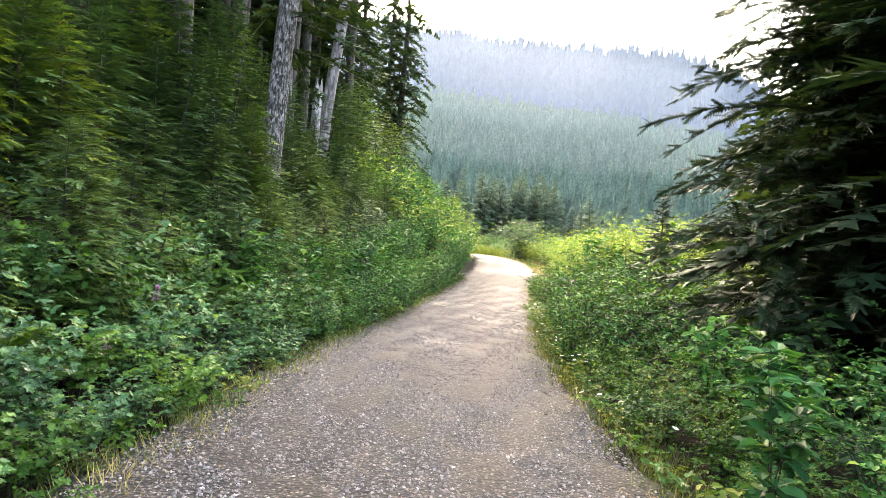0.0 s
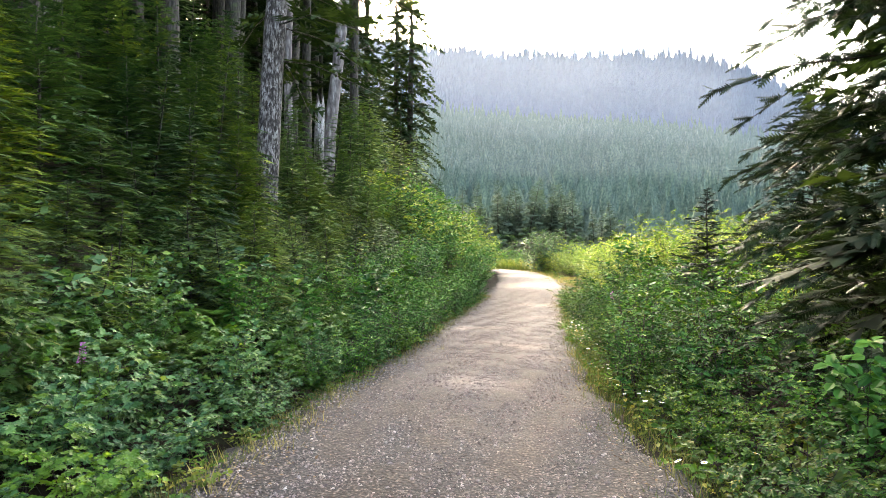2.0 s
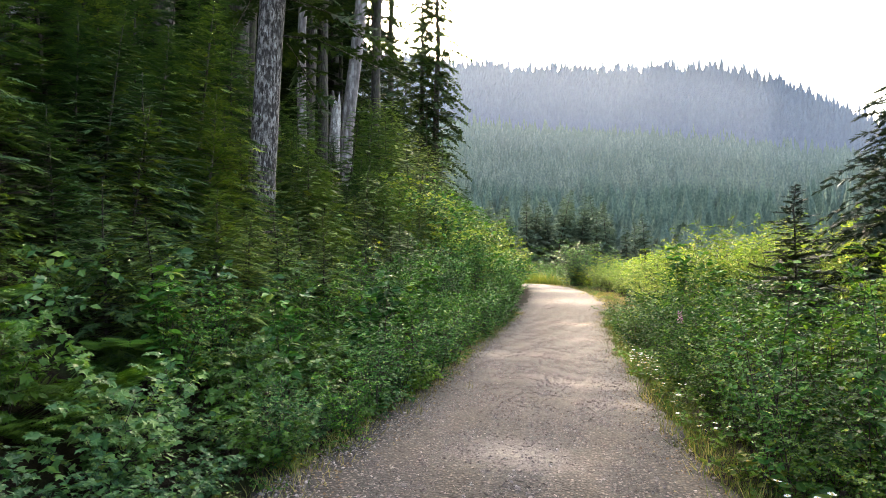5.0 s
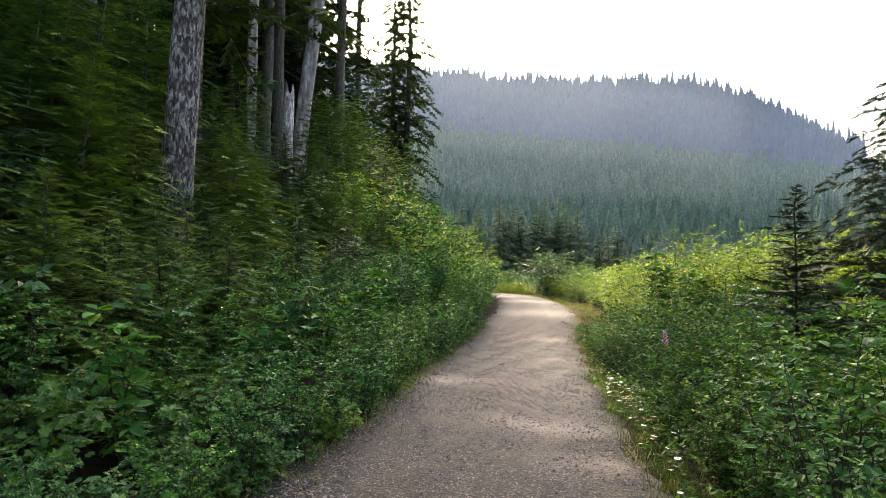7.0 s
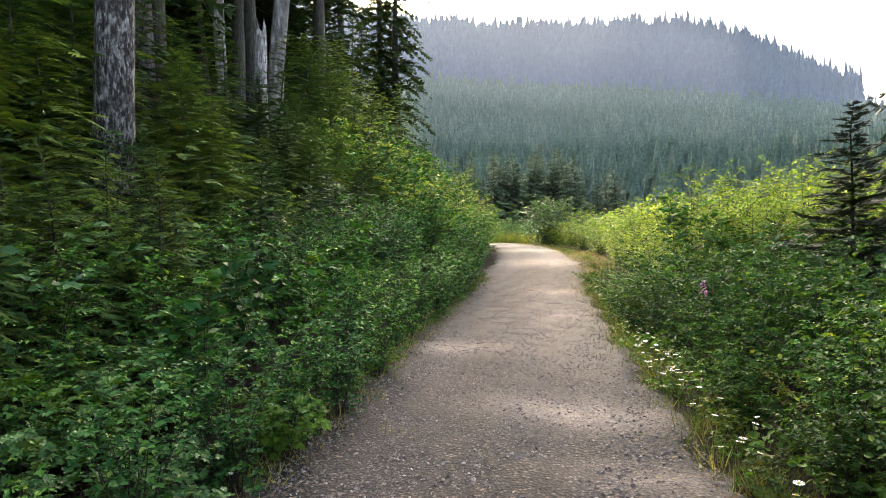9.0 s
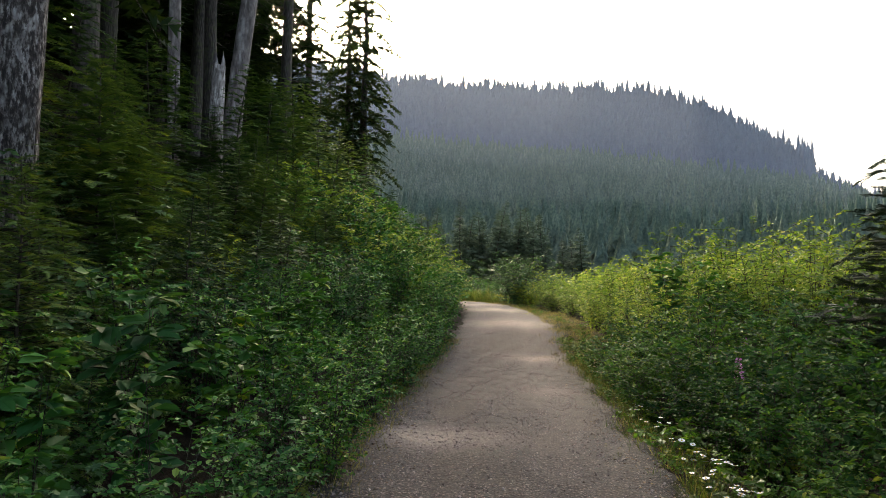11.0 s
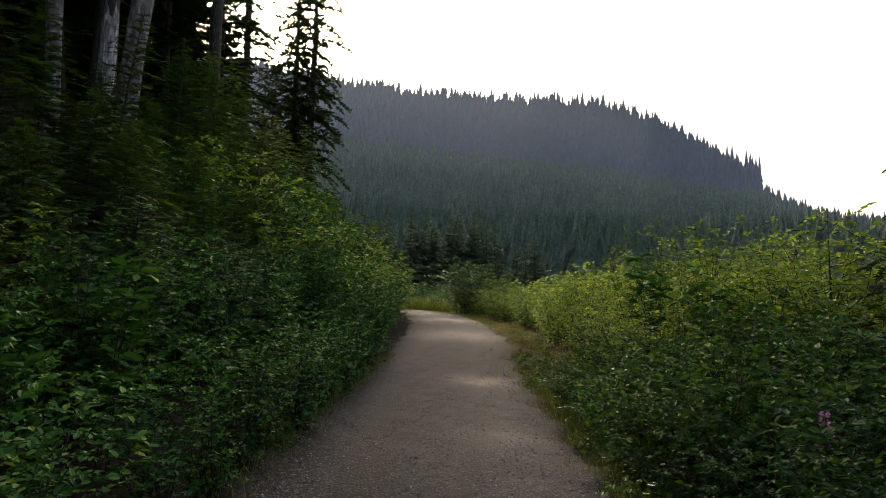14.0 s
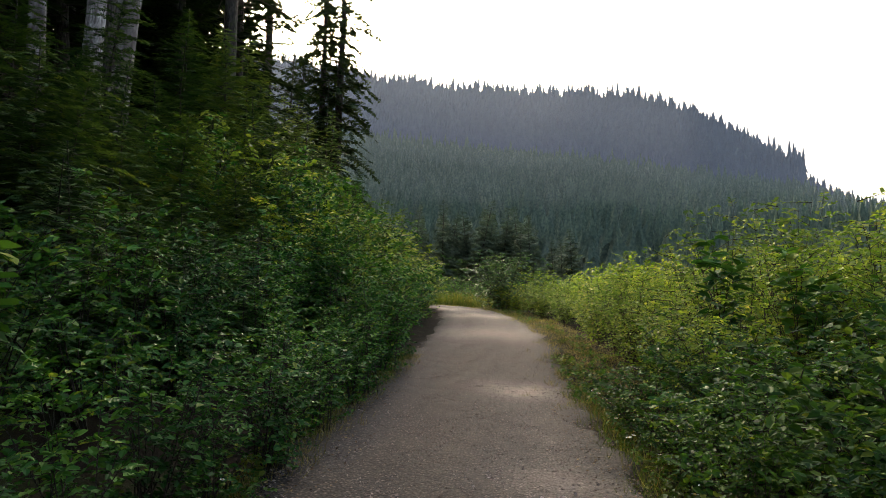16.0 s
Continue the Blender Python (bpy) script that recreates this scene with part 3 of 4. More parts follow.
def bush(name, h, r, seed, leaves, stems=12, twigs=9, per=9, leaf=0.07, template=OVATE, low=0.12, spread=0.8, label="", category="shrub", group=""):
    """A leafy shrub: stems that fan out from the base, side twigs, and a leaf at every joint."""
    g = np.random.default_rng(seed)
    plant = tagged(new(name), label, category, group)
    lines, radii, P, X, N, S = [], [], [], [], [], []
    t = np.linspace(0, 1, 6)
    for i in range(stems):
        az, far = i * 2.4 + g.normal(0, 0.3), r * spread * g.uniform(0.15, 1.0) ** 0.7
        hh = h * g.uniform(0.7, 1.08) * (1 - 0.35 * (far / r) ** 2)
        out = np.array([math.cos(az), math.sin(az), 0])
        pts = 0.1 * r * g.normal(size=3) * (1, 1, 0) + np.outer(far * t ** 1.3, out) + np.outer(hh * t ** 0.9, [0, 0, 1.0]) + np.outer(t, g.normal(0, 0.05 * r, 3) * (1, 1, 0))
        pts[0, 2] = -0.06
        lines.append(pts * (1, 1, 0.97)), radii.append((0.004 * h + 0.002) * (1 - 0.85 * t))
        for k in range(twigs):
            f = low + (1 - low) * ((k + g.random()) / twigs) ** 0.85
            p0 = np.array([np.interp(f, t, pts[:, n]) for n in range(3)])
            a2 = az + g.normal(0, 1.5)
            d = unit(np.array([math.cos(a2), math.sin(a2), g.uniform(0.0, 0.75)]))
            ln = r * g.uniform(0.25, 0.55) * (1.1 - 0.5 * f)
            q = np.linspace(0.1, 1, per)
            pt = p0 + np.outer(q * ln, d) + np.outer(-0.12 * ln * q ** 2, [0, 0, 1.0])
            if k % 2 == 0:
                lines.append(np.array([p0, pt[-1]])), radii.append(np.array([0.004, 0.001]) * (0.6 + 0.5 * h))
            sd = np.cross(d, [0, 0, 1.0]) * np.where(np.arange(per) % 2, 1, -1)[:, None]
            P.append(pt), X.append(0.6 * d + sd * 0.9 + np.array([0, 0, 1.0]) * g.normal(-0.15, 0.35, (per, 1)))
            N.append(np.array([0, 0, 0.9]) + 0.35 * unit(pt - (0, 0, 0.3 * h)) + g.normal(0, 0.38, (per, 3)))
            S.append(leaf * g.uniform(0.55, 1.25, per))
    P, X, N, S = map(np.concatenate, (P, X, N, S))
    keep = P[:, 2] > 0.02
    V, F = scattered(*template, P[keep], X[keep], N[keep], S[keep])
    tv, tf = tubes(lines, radii, 3)
    tagged(part("branchwork", mesh_of("branchwork", tv, tf, TWIG, True), plant), kind="stuff")
    tagged(part("foliage", mesh_of("foliage", V, F, leaves), plant), kind="stuff")
    return plant


def trunk_tree(name, h, foot, top, lean, seed, bark, crown=None, crown_from=0.5, crown_r=2.4, stubs=10, label="", category="tree", group="", ragged=False):
    """A tall forest trunk with dead stubs, swelling at the foot, and a crown of needle sprays high up."""
    g = np.random.default_rng(seed)
    tree = tagged(new(name), label, category, group)
    n, sides = 26, 14
    zs = h * np.linspace(0, 1, n) ** 1.25
    cx, cy = lean[0] * zs + 0.03 * np.sin(zs * 0.7 + seed), lean[1] * zs + 0.03 * np.cos(zs * 0.5 + seed)
    rad = top + (foot - top) * (1 - zs / h) ** 1.2 + 0.35 * foot * np.exp(-zs / 0.5)
    a = np.arange(sides) * 2 * np.pi / sides
    V = np.zeros((n, sides, 3))
    for i in range(n):
        rr = rad[i] * (1 + 0.05 * np.sin(3 * a + seed) + 0.035 * g.normal(size=sides))
        V[i] = np.stack([cx[i] + rr * np.cos(a), cy[i] + rr * np.sin(a), np.full(sides, zs[i] - (0.5 if i == 0 else 0))], 1)
    if ragged:
        V[-1, :, 2] += g.uniform(-0.5, 0.35, sides)
        V[-1, :, :2] = (V[-1, :, :2] - (cx[-1], cy[-1])) * 0.8 + (cx[-1], cy[-1])
    i, j = np.meshgrid(np.arange(n - 1), np.arange(sides), indexing="ij")
    k = (j + 1) % sides
    F = np.stack([i * sides + j, i * sides + k, (i + 1) * sides + k, (i + 1) * sides + j], -1).reshape(-1, 4)
    lines, radii = [], []
    for _ in range(stubs):
        z = h * g.uniform(0.15, 0.9)
        az, ln = g.uniform(0, 6.28), g.uniform(0.3, 0.9)
        c0 = np.array([np.interp(z, zs, cx), np.interp(z, zs, cy), z])
        d = np.array([math.cos(az), math.sin(az), g.uniform(-0.3, 0.1)])
        lines.append(c0 + np.outer([0, 0.5, 1], d * (ln + np.interp(z, zs, rad))))
        radii.append(np.array([0.022, 0.016, 0.006]))
    V = V.reshape(-1, 3)
    if lines:
        lv, lf = tubes(lines, radii, 4)
        tagged(part("deadwood", mesh_of("deadwood", lv, lf, bark, True), tree), kind="stuff")
    part("trunk", mesh_of("trunk", V, F, bark, True), tree)
    if crown:
        P, X, N, S = [], [], [], []
        nb = 52
        lines, radii = [], []
        for b in range(nb):
            f = crown_from + (1 - crown_from) * (b + g.random()) / nb
            L = crown_r * (1.05 - (f - crown_from) / (1 - crown_from)) ** 0.6 * g.uniform(0.5, 1.15)
            az = b * 2.4 + g.normal(0, 0.5)
            out, side = np.array([math.cos(az), math.sin(az), 0]), np.array([-math.sin(az), math.cos(az), 0])
            z = f * h
            c0 = np.array([np.interp(z, zs, cx), np.interp(z, zs, cy), z])
            t = np.linspace(0, 1, 6)
            pts = c0 + np.outer(L * t, out) + np.outer(L * (0.05 * t - 0.35 * t ** 2), [0, 0, 1.0])
            lines.append(pts), radii.append(0.03 * (1 - 0.85 * t) + 0.003)
            m = 20
            s = np.linspace(0.15, 1, m)
            pp = np.stack([np.interp(s, t, pts[:, q]) for q in range(3)], 1)
            for sg in (-1, 1):
                P.append(pp), X.append(out * 0.8 + sg * side * (1 - 0.5 * s[:, None]) + g.normal(-0.1, 0.22, (m, 1)) * np.array([0, 0, 1.0]))
                N.append(np.array([0, 0, 1.0]) + g.normal(0, 0.35, (m, 3)))
                S.append(L * 0.2 * g.uniform(0.6, 1.3, m) * (1 - 0.4 * s))
        lv, lf = tubes([l[[0, 2, 5]] for l in lines], [q[[0, 2, 5]] for q in radii], 3)
        tagged(part("branchwork", mesh_of("branchwork", lv, lf, bark, True), tree), kind="stuff")
        P, X, N, S = map(np.concatenate, (P, X, N, S))
        V, F = scattered(*TWIG_FINE, P, X, N, np.stack([S, 1.4 * S, S], 1))
        tagged(part("crown", mesh_of("crown", V, F, crown), tree), kind="stuff")
    return tree


def put(ob, x, y, turn=0.0, size=1.0, sink=0.03, tall=1.0, tilt=(0, 0)):
    ob.matrix_basis = at(x, y, turn, size, sink, tall, tilt)
    return ob


def at(x, y, turn=0.0, size=1.0, sink=0.03, tall=1.0, tilt=(0, 0)):
    return pose(x, y, height_at(x, y) - sink, tilt[0], tilt[1], turn) @ Matrix.Diagonal((size, size, size * tall, 1))


def spread(protos, spots, g, lo=0.8, hi=1.2, sink=0.03, tilt=5):
    """Copies of some like plants at many spots; each prototype takes the first spot that falls to it."""
    first = {}
    for n, (x, y, *s) in enumerate(spots):
        ob = protos[n % len(protos)]
        size = (s[0] if s else 1.0) * g.uniform(lo, hi)
        m = at(x, y, g.uniform(0, 360), size, sink, g.uniform(0.88, 1.14), (g.normal(0, tilt), g.normal(0, tilt)))
        if ob in first:
            copy_thing(ob, m)
        else:
            first[ob] = m
    for ob, m in first.items():
        ob.matrix_basis = m


# ---- wooded hill across the valley ----
def far_forest(name, leaves, spots, heights, widths, seed, label):
    """Thousands of small firs as one mesh: four ragged skirts each."""
    g = np.random.default_rng(seed)
    tv, tf = [], []
    for m in range(7):
        z0, r, b = 0.04 + 0.118 * m, (1 - m / 7.6) ** 0.9, len(tv)
        tv.append((0, 0, min(z0 + 0.3, 1.0)))
        tv += [(r * (1.0 if k % 2 else 0.45) * math.cos(k * 0.7854 + 0.5 * m), r * (1.0 if k % 2 else 0.45) * math.sin(k * 0.7854 + 0.5 * m), z0 - (0.03 if k % 2 else -0.06)) for k in range(8)]
        tf += [(b, b + 1 + k, b + 1 + (k + 1) % 8) for k in range(8)]
    tv, tf = np.array(tv), np.array(tf)
    n = len(spots)
    x, y = spots.T
    z = ground_height(x, y)
    turn = g.uniform(0, 6.28, n)
    c, s = np.cos(turn)[:, None], np.sin(turn)[:, None]
    jit = 1 + 0.2 * g.normal(size=(n, len(tv)))
    lx, ly = tv[None, :, 0] * widths[:, None] * jit, tv[None, :, 1] * widths[:, None] * jit
    lean = g.normal(0, 0.02, (n, 2))
    hz = tv[None, :, 2] * heights[:, None]
    V = np.stack([x[:, None] + c * lx - s * ly + lean[:, :1] * hz, y[:, None] + s * lx + c * ly + lean[:, 1:] * hz, z[:, None] - 0.5 + hz], -1).reshape(-1, 3)
    F = (tf[None] + (np.arange(n) * len(tv))[:, None, None]).reshape(-1, 3)
    tagged(new(name, mesh_of(name, V, F, leaves)), label, "forest", kind="stuff")


def hill_spots(g, n, lo, hi, az0, az1):
    """Spots on the hill between two shares of the way from foot to crest."""
    az = g.uniform(az0, az1, n)
    R = crest_far(az)
    r = np.sqrt(g.uniform(0, 1, n) * ((HILL_FOOT + hi * (R - HILL_FOOT)) ** 2 - (HILL_FOOT + lo * (R - HILL_FOOT)) ** 2) + (HILL_FOOT + lo * (R - HILL_FOOT)) ** 2)
    return np.stack([r * np.sin(np.radians(az)), 15 + r * np.cos(np.radians(az))], 1)


g = np.random.default_rng(11)
spots = hill_spots(g, 6200, -0.04, 0.77, -24, 34)
size = g.uniform(0.75, 1.2, len(spots))
far_forest("young_fir_forest", FAR_YOUNG, spots, 11.5 * size, 2.7 * size ** 0.5, 5, "young fir forest tinted hazy blue-green on the lower slope")
spots = hill_spots(g, 5200, 0.75, 1.06, -26, 19.5)
az = np.degrees(np.arctan2(spots[:, 0], spots[:, 1] - 15))
size = g.uniform(0.6, 1.25, len(spots)) * np.interp(az, [8, 16, 19], [1, 0.85, 0.6])
tips = hill_spots(g, 420, 0.95, 1.03, -26, 19.5)
spots, size = np.concatenate([spots, tips]), np.concatenate([size, g.uniform(0.95, 1.55, 420) * np.interp(np.degrees(np.arctan2(tips[:, 0], tips[:, 1] - 15)), [8, 16], [1, 0.75])])
far_forest("old_fir_forest", FAR_OLD, spots, 14 * size, 3.0 * size ** 0.5, 6, "old fir forest tinted hazy blue-grey below the hill crest")
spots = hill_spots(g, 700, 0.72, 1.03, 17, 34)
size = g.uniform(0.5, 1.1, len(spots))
far_forest("ridge_fir_forest", FAR_OLD, spots, 7.5 * size, 1.6 * size ** 0.5, 7, "small firs tinted hazy blue-grey along the falling ridge")
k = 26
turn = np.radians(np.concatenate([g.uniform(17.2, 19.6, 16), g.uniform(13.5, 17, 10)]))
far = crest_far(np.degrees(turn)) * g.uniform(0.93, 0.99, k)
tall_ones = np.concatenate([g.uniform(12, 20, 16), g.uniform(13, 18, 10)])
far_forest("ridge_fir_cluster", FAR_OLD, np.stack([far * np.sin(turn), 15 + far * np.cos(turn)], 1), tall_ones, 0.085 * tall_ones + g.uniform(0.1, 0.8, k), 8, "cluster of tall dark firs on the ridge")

# hazy morning air over the valley: thin veils one behind the other
def build_mist(share, top, drop):
    az, v = np.meshgrid(np.linspace(-40, 52, 90), np.linspace(0, 1, 14), indexing="ij")
    R = HILL_FOOT + share * (crest_far(az) - HILL_FOOT)
    x, y = R * np.sin(np.radians(az)), 15 + R * np.cos(np.radians(az))
    lo = ground_height(x, y) + drop + 1.5 * np.sin(az * 0.45)
    hi = np.maximum((crest_rise(az) + top) * R, lo + 12)
    V = np.stack([x, y, lo + (hi - lo) * v], -1).reshape(-1, 3)
    na, nv = az.shape
    i, j = np.meshgrid(np.arange(na - 1), np.arange(nv - 1), indexing="ij")
    F = np.stack([i * nv + j, (i + 1) * nv + j, (i + 1) * nv + j + 1, i * nv + j + 1], -1).reshape(-1, 4)
    tagged(new("mist", mesh_of("mist", V, F, MIST, True, np.stack([(az + 40) / 92, v], -1).reshape(-1, 2))), "thin pale morning haze before the wooded hill", "mist", "veils of haze", "stuff")


for share, top, drop in ((0.1, 0.12, 1.0), (0.36, 0.1, 2.0), (0.6, 0.09, 3.0)):
    build_mist(share, top, drop)

# firs at the foot of the hill, past the bend
g = np.random.default_rng(21)
foot = [conifer("fir_tree", 11.5, 2.3, 31 + n, NEEDLE_FOOT, branches=75, twigs=5, fine=False, bottom=0.02, twig_len=0.68, twig_wide=3.2, fluff=0.25, shape=0.75, label="fir tree with haze-paled green needles at the foot of the hill", category="tree", group="firs at the foot of the hill") for n in range(2)]
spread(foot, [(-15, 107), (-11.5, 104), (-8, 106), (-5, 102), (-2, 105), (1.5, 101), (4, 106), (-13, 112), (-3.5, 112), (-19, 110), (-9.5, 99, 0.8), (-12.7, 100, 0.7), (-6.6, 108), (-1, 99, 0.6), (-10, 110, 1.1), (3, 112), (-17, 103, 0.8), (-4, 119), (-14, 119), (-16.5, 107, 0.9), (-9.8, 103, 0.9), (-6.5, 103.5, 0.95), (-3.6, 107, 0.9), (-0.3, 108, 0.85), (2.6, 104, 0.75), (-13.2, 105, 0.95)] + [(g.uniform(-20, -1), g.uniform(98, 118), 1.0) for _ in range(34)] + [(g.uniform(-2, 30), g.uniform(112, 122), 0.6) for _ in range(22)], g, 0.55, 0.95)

# ---- left bank: tall trunks ----
t1 = trunk_tree("old_hemlock_tree", 22, 0.3, 0.18, (0.085, -0.02), 1, BARK_GREY, NEEDLE_DARK, 0.2, 3.6, 6, "tall leaning hemlock with flaking grey bark on the bank", "tree")
put(t1, -6.75, 19.0, sink=0.2)
t2 = trunk_tree("bare_snag", 16, 0.31, 0.2, (0.1, 0.0), 2, BARE_WOOD, None, stubs=3, label="smooth bare grey leaning dead trunk on the bank", category="dead tree")
put(t2, -10.28, 31.86, sink=0.2)
copy_thing(t1, at(-13.3, 18.9, 60, 1.0, 0.2))
z0 = height_at(-10.15, 31.0)
t3 = trunk_tree("broken_stub", 9.0 - z0, 0.24, 0.2, (0.01, 0.0), 3, PALE_WOOD, None, stubs=0, label="short broken bleached tree stub beside the bare snag", category="dead tree", ragged=True)
put(t3, -10.15, 31.0, sink=0.2)
g = np.random.default_rng(41)
BIG = dict(label="tall dark conifer trunk in the shaded forest on the bank", category="tree", group="forest trunks on the bank")
grey = trunk_tree("grey_forest_tree", 22, 0.2, 0.13, (0.0, 0.0), 95, BARE_WOOD, NEEDLE_DARK, 0.4, 2.4, 12, "straight grey conifer trunk beside the bare snag", "tree")
put(grey, -11.6, 31.0, sink=0.2)
trunks = [trunk_tree("forest_tree", 24, 0.3, 0.14, (0.012 * (n - 1), 0.01), 50 + n, BARK_DARK, NEEDLE_DARK, (0.3, 0.42, 0.36)[n], 3.0, 16, **BIG) for n in range(3)]
spread(trunks, [(-13.4, 29.2, 1.15), (-9.3, 14.2, 0.95), (-14.8, 32.2), (-11.8, 22.5), (-15.5, 26), (-17, 21), (-13, 10), (-16, 14.5), (-19, 30), (-12.3, 34.5, 0.8),
                (-14.2, 37), (-17.5, 35), (-13.3, 44), (-18.5, 41), (-22, 26), (-21, 36), (-23, 45), (-11.5, 5.5), (-15.5, 5), (-10.5, 0.5), (-20, 10), (-20.5, 17), (-16.5, 46), (-20.5, 51), (-16, 54, 0.75), (-25, 33), (-26, 20), (-24, 55), (-16.5, 33.5), (-18.5, 37.5)], g, 0.9, 1.1, 0.25, 1.2)

# the group of tall hemlocks that stands out against the hill
for n, (x, y, hh, rr) in enumerate([(-19.4, 79.6, 42, 3.7), (-21.2, 80.5, 40, 3.2), (-23.2, 79.8, 24, 2.6), (-20.2, 78.6, 20, 2.2)]):
    t = conifer("ragged_hemlock_tree", hh, rr, 70 + n, NEEDLE_DARK, BARK_DARK, 150 if hh > 30 else 90, 20, False, 0.17, 0.6, 0.1, 0.014, 0.2, 0.2, 2.0, "tall ragged hemlock with drooping sparse limbs by the bend", "tree", "hemlocks by the bend", fluff=0.3)
    put(t, x, y, 40 * n, sink=0.1)
pole = trunk_tree("thin_dead_pole", 26, 0.26, 0.16, (0.012, 0), 90, BARK_DARK, None, stubs=26, label="thin dark bare trunk with short broken twigs", category="dead tree")
put(pole, -16.2, 55.0, sink=0.2)
far_left = [conifer("hemlock_tree", 24, 3.0, 80 + n, NEEDLE_DARK, BARK_DARK, 130, 11, False, 0.06, 0.4, 0.08, 0.011, 0.6, 0.28, 2.0, "dark hemlock tree in the forest behind the bank", "tree", "hemlocks behind the bank") for n in range(2)]
spread(far_left, [(-22, 57.5), (-25, 73), (-15, 49), (-24, 77), (-28, 58), (-30, 48), (-18, 44, 0.8), (-28, 40), (-27, 28), (-25, 13), (-23, 5), (-14, -3), (-35, 76), (-17.5, 24, 0.85), (-19.5, 33, 0.9), (-17, 39, 0.8), (-14.5, 19, 0.75), (-18, 12, 0.8), (-22, 30), (-22, 22), (-15.5, 44, 0.8), (-21, 47), (-15, 9, 0.7), (-24, 40), (-17, 2, 0.8), (-19.5, 53), (-33, 36), (-33, 56), (-32, 22), (-12.5, 1, 0.6), (-27, 34), (-18.2, 39.3, 0.9), (-20, 44, 0.9), (-22.5, 43.5), (-19, 36.5), (-27, 52), (-25.5, 48), (-24, 36.5), (-16.5, 29, 0.8), (-18.6, 47, 1.0), (-20.8, 50.5, 1.1), (-17.6, 50.8, 1.0), (-23, 52.5, 1.1)], g, 0.85, 1.1, 0.1, 2)

# ---- left bank: young conifers ----
SAP = dict(category="young conifer", group="young conifers on the bank")
near = [conifer("young_hemlock", 2.9, 1.15, 100 + n, (NEEDLE, NEEDLE_MID, NEEDLE, NEEDLE_PALE)[n], BARK_DARK, 150, 14, 2, 0.0, 0.3, 0.12, 0.009, 0.6, 0.22, 1.35, "bright green young hemlock with layered flat sprays on the bank", fluff=0.13, **SAP) for n in range(4)]
mid = [conifer("young_hemlock", 2.9, 1.2, 105 + n, (NEEDLE, NEEDLE_MID)[n], BARK_DARK, 130, 11, True, 0.0, 0.3, 0.12, 0.009, 0.6, 0.22, 1.5, "green young hemlock with layered flat sprays on the bank", fluff=0.13, **SAP) for n in range(2)]
dark = [conifer("young_fir", 4.2, 1.35, 110 + n, (NEEDLE, NEEDLE_MID)[n], BARK_DARK, 120, 11, True, 0.0, 0.3, 0.12, 0.009, 0.65, 0.22, 1.5, "deep green young fir on the shaded bank", fluff=0.13, **SAP) for n in range(2)]
front, back = [], []
for y in np.arange(1.5, 38, 1.0):
    e = float(edge_left(y))
    front.append((e - 2.25 + g.normal(0, 0.25), y + g.normal(0, 0.3), np.interp(y, [2, 8, 14, 24], [0.62, 0.6, 0.62, 0.75])))
    front.append((e - 3.7 + g.normal(0, 0.3), y + 0.5 + g.normal(0, 0.3), np.interp(y, [2, 10, 20], [0.85, 0.85, 0.8])))
    back.append((e - 5.1 + g.normal(0, 0.4), y + g.normal(0, 0.4), np.interp(y, [20, 23, 30, 33], [0.85, 0.62, 0.62, 0.85])))
    if int(y) % 3:
        back.append((e - 6.9 + g.normal(0, 0.5), y + g.normal(0, 0.5), 1.0))
        if y < 22:
            back.append((e - 9.2 + g.normal(0, 0.8), y + g.normal(0, 0.5), 1.15))
for y in np.arange(38, 57, 1.9):
    e = float(edge_left(y))
    back += [(e - 4.8 + g.normal(0, 0.5), y, 1.0), (e - 8.0 + g.normal(0, 0.7), y + 0.8, 1.3)]
clear = lambda s: np.hypot(s[0] + 6.6, s[1] - 18.7) > 1.1
spread(near, [s for s in front if clear(s) and s[1] < 17], g, 0.75, 1.2, 0.05, 4)
spread(mid, [s for s in front if clear(s) and s[1] >= 17], g, 0.75, 1.2, 0.05, 4)
spread(dark, [s for s in back if clear(s)], g, 0.75, 1.2, 0.05, 4)

under = [bush("undergrowth_bush", 0.8, 0.75, 115 + n, (BERRY, NEEDLE)[n], 12, 6, 7, 0.1, KITE, 0.05, 1.0, "low dark green undergrowth on the forest bank", group="undergrowth on the bank") for n in range(2)]
spread(under, [(float(edge_left(y)) - q + g.normal(0, 0.25), y + g.normal(0, 0.3), 1.0) for y in np.arange(2, 34, 1.25) for q in (2.3, 3.2, 4.3, 5.6)] + [(-5.7, 15.2, 1.0), (-6.0, 15.7, 1.1), (-6.3, 15.1, 1.0), (-5.4, 15.9, 0.9), (-6.5, 16.0, 1.1)], g, 0.8, 1.2)

# ---- left roadside: brambles and alders ----
bramble = [bush("bramble_bush", 0.85, 0.62, 120 + n, (BERRY, BERRY, FERN)[n], 14, 8, 7, 0.066, LOBED, 0.15, 0.9, ("green bramble bush with lobed leaves beside the track", "green bramble bush with lobed leaves beside the track", "light green leafy undergrowth beside the track")[n], group="brambles along the track") for n in range(3)]
rows = []
for y in np.arange(3.0, 15, 0.62):
    e = float(edge_left(y))
    rows += [(e - np.interp(y, [8, 12], [0.42, 0.25]) + g.normal(0, 0.08), y, 0.68), (e - 1.05 + g.normal(0, 0.12), y + 0.3, 0.9)] + [(e - 1.75 + g.normal(0, 0.15), y, 0.9)] * (y < 9.5)
    if y < 6.5:
        rows += [(e - 2.4 + g.normal(0, 0.15), y + 0.3, 0.95)]
spread(bramble, rows, g, 0.8, 1.2)
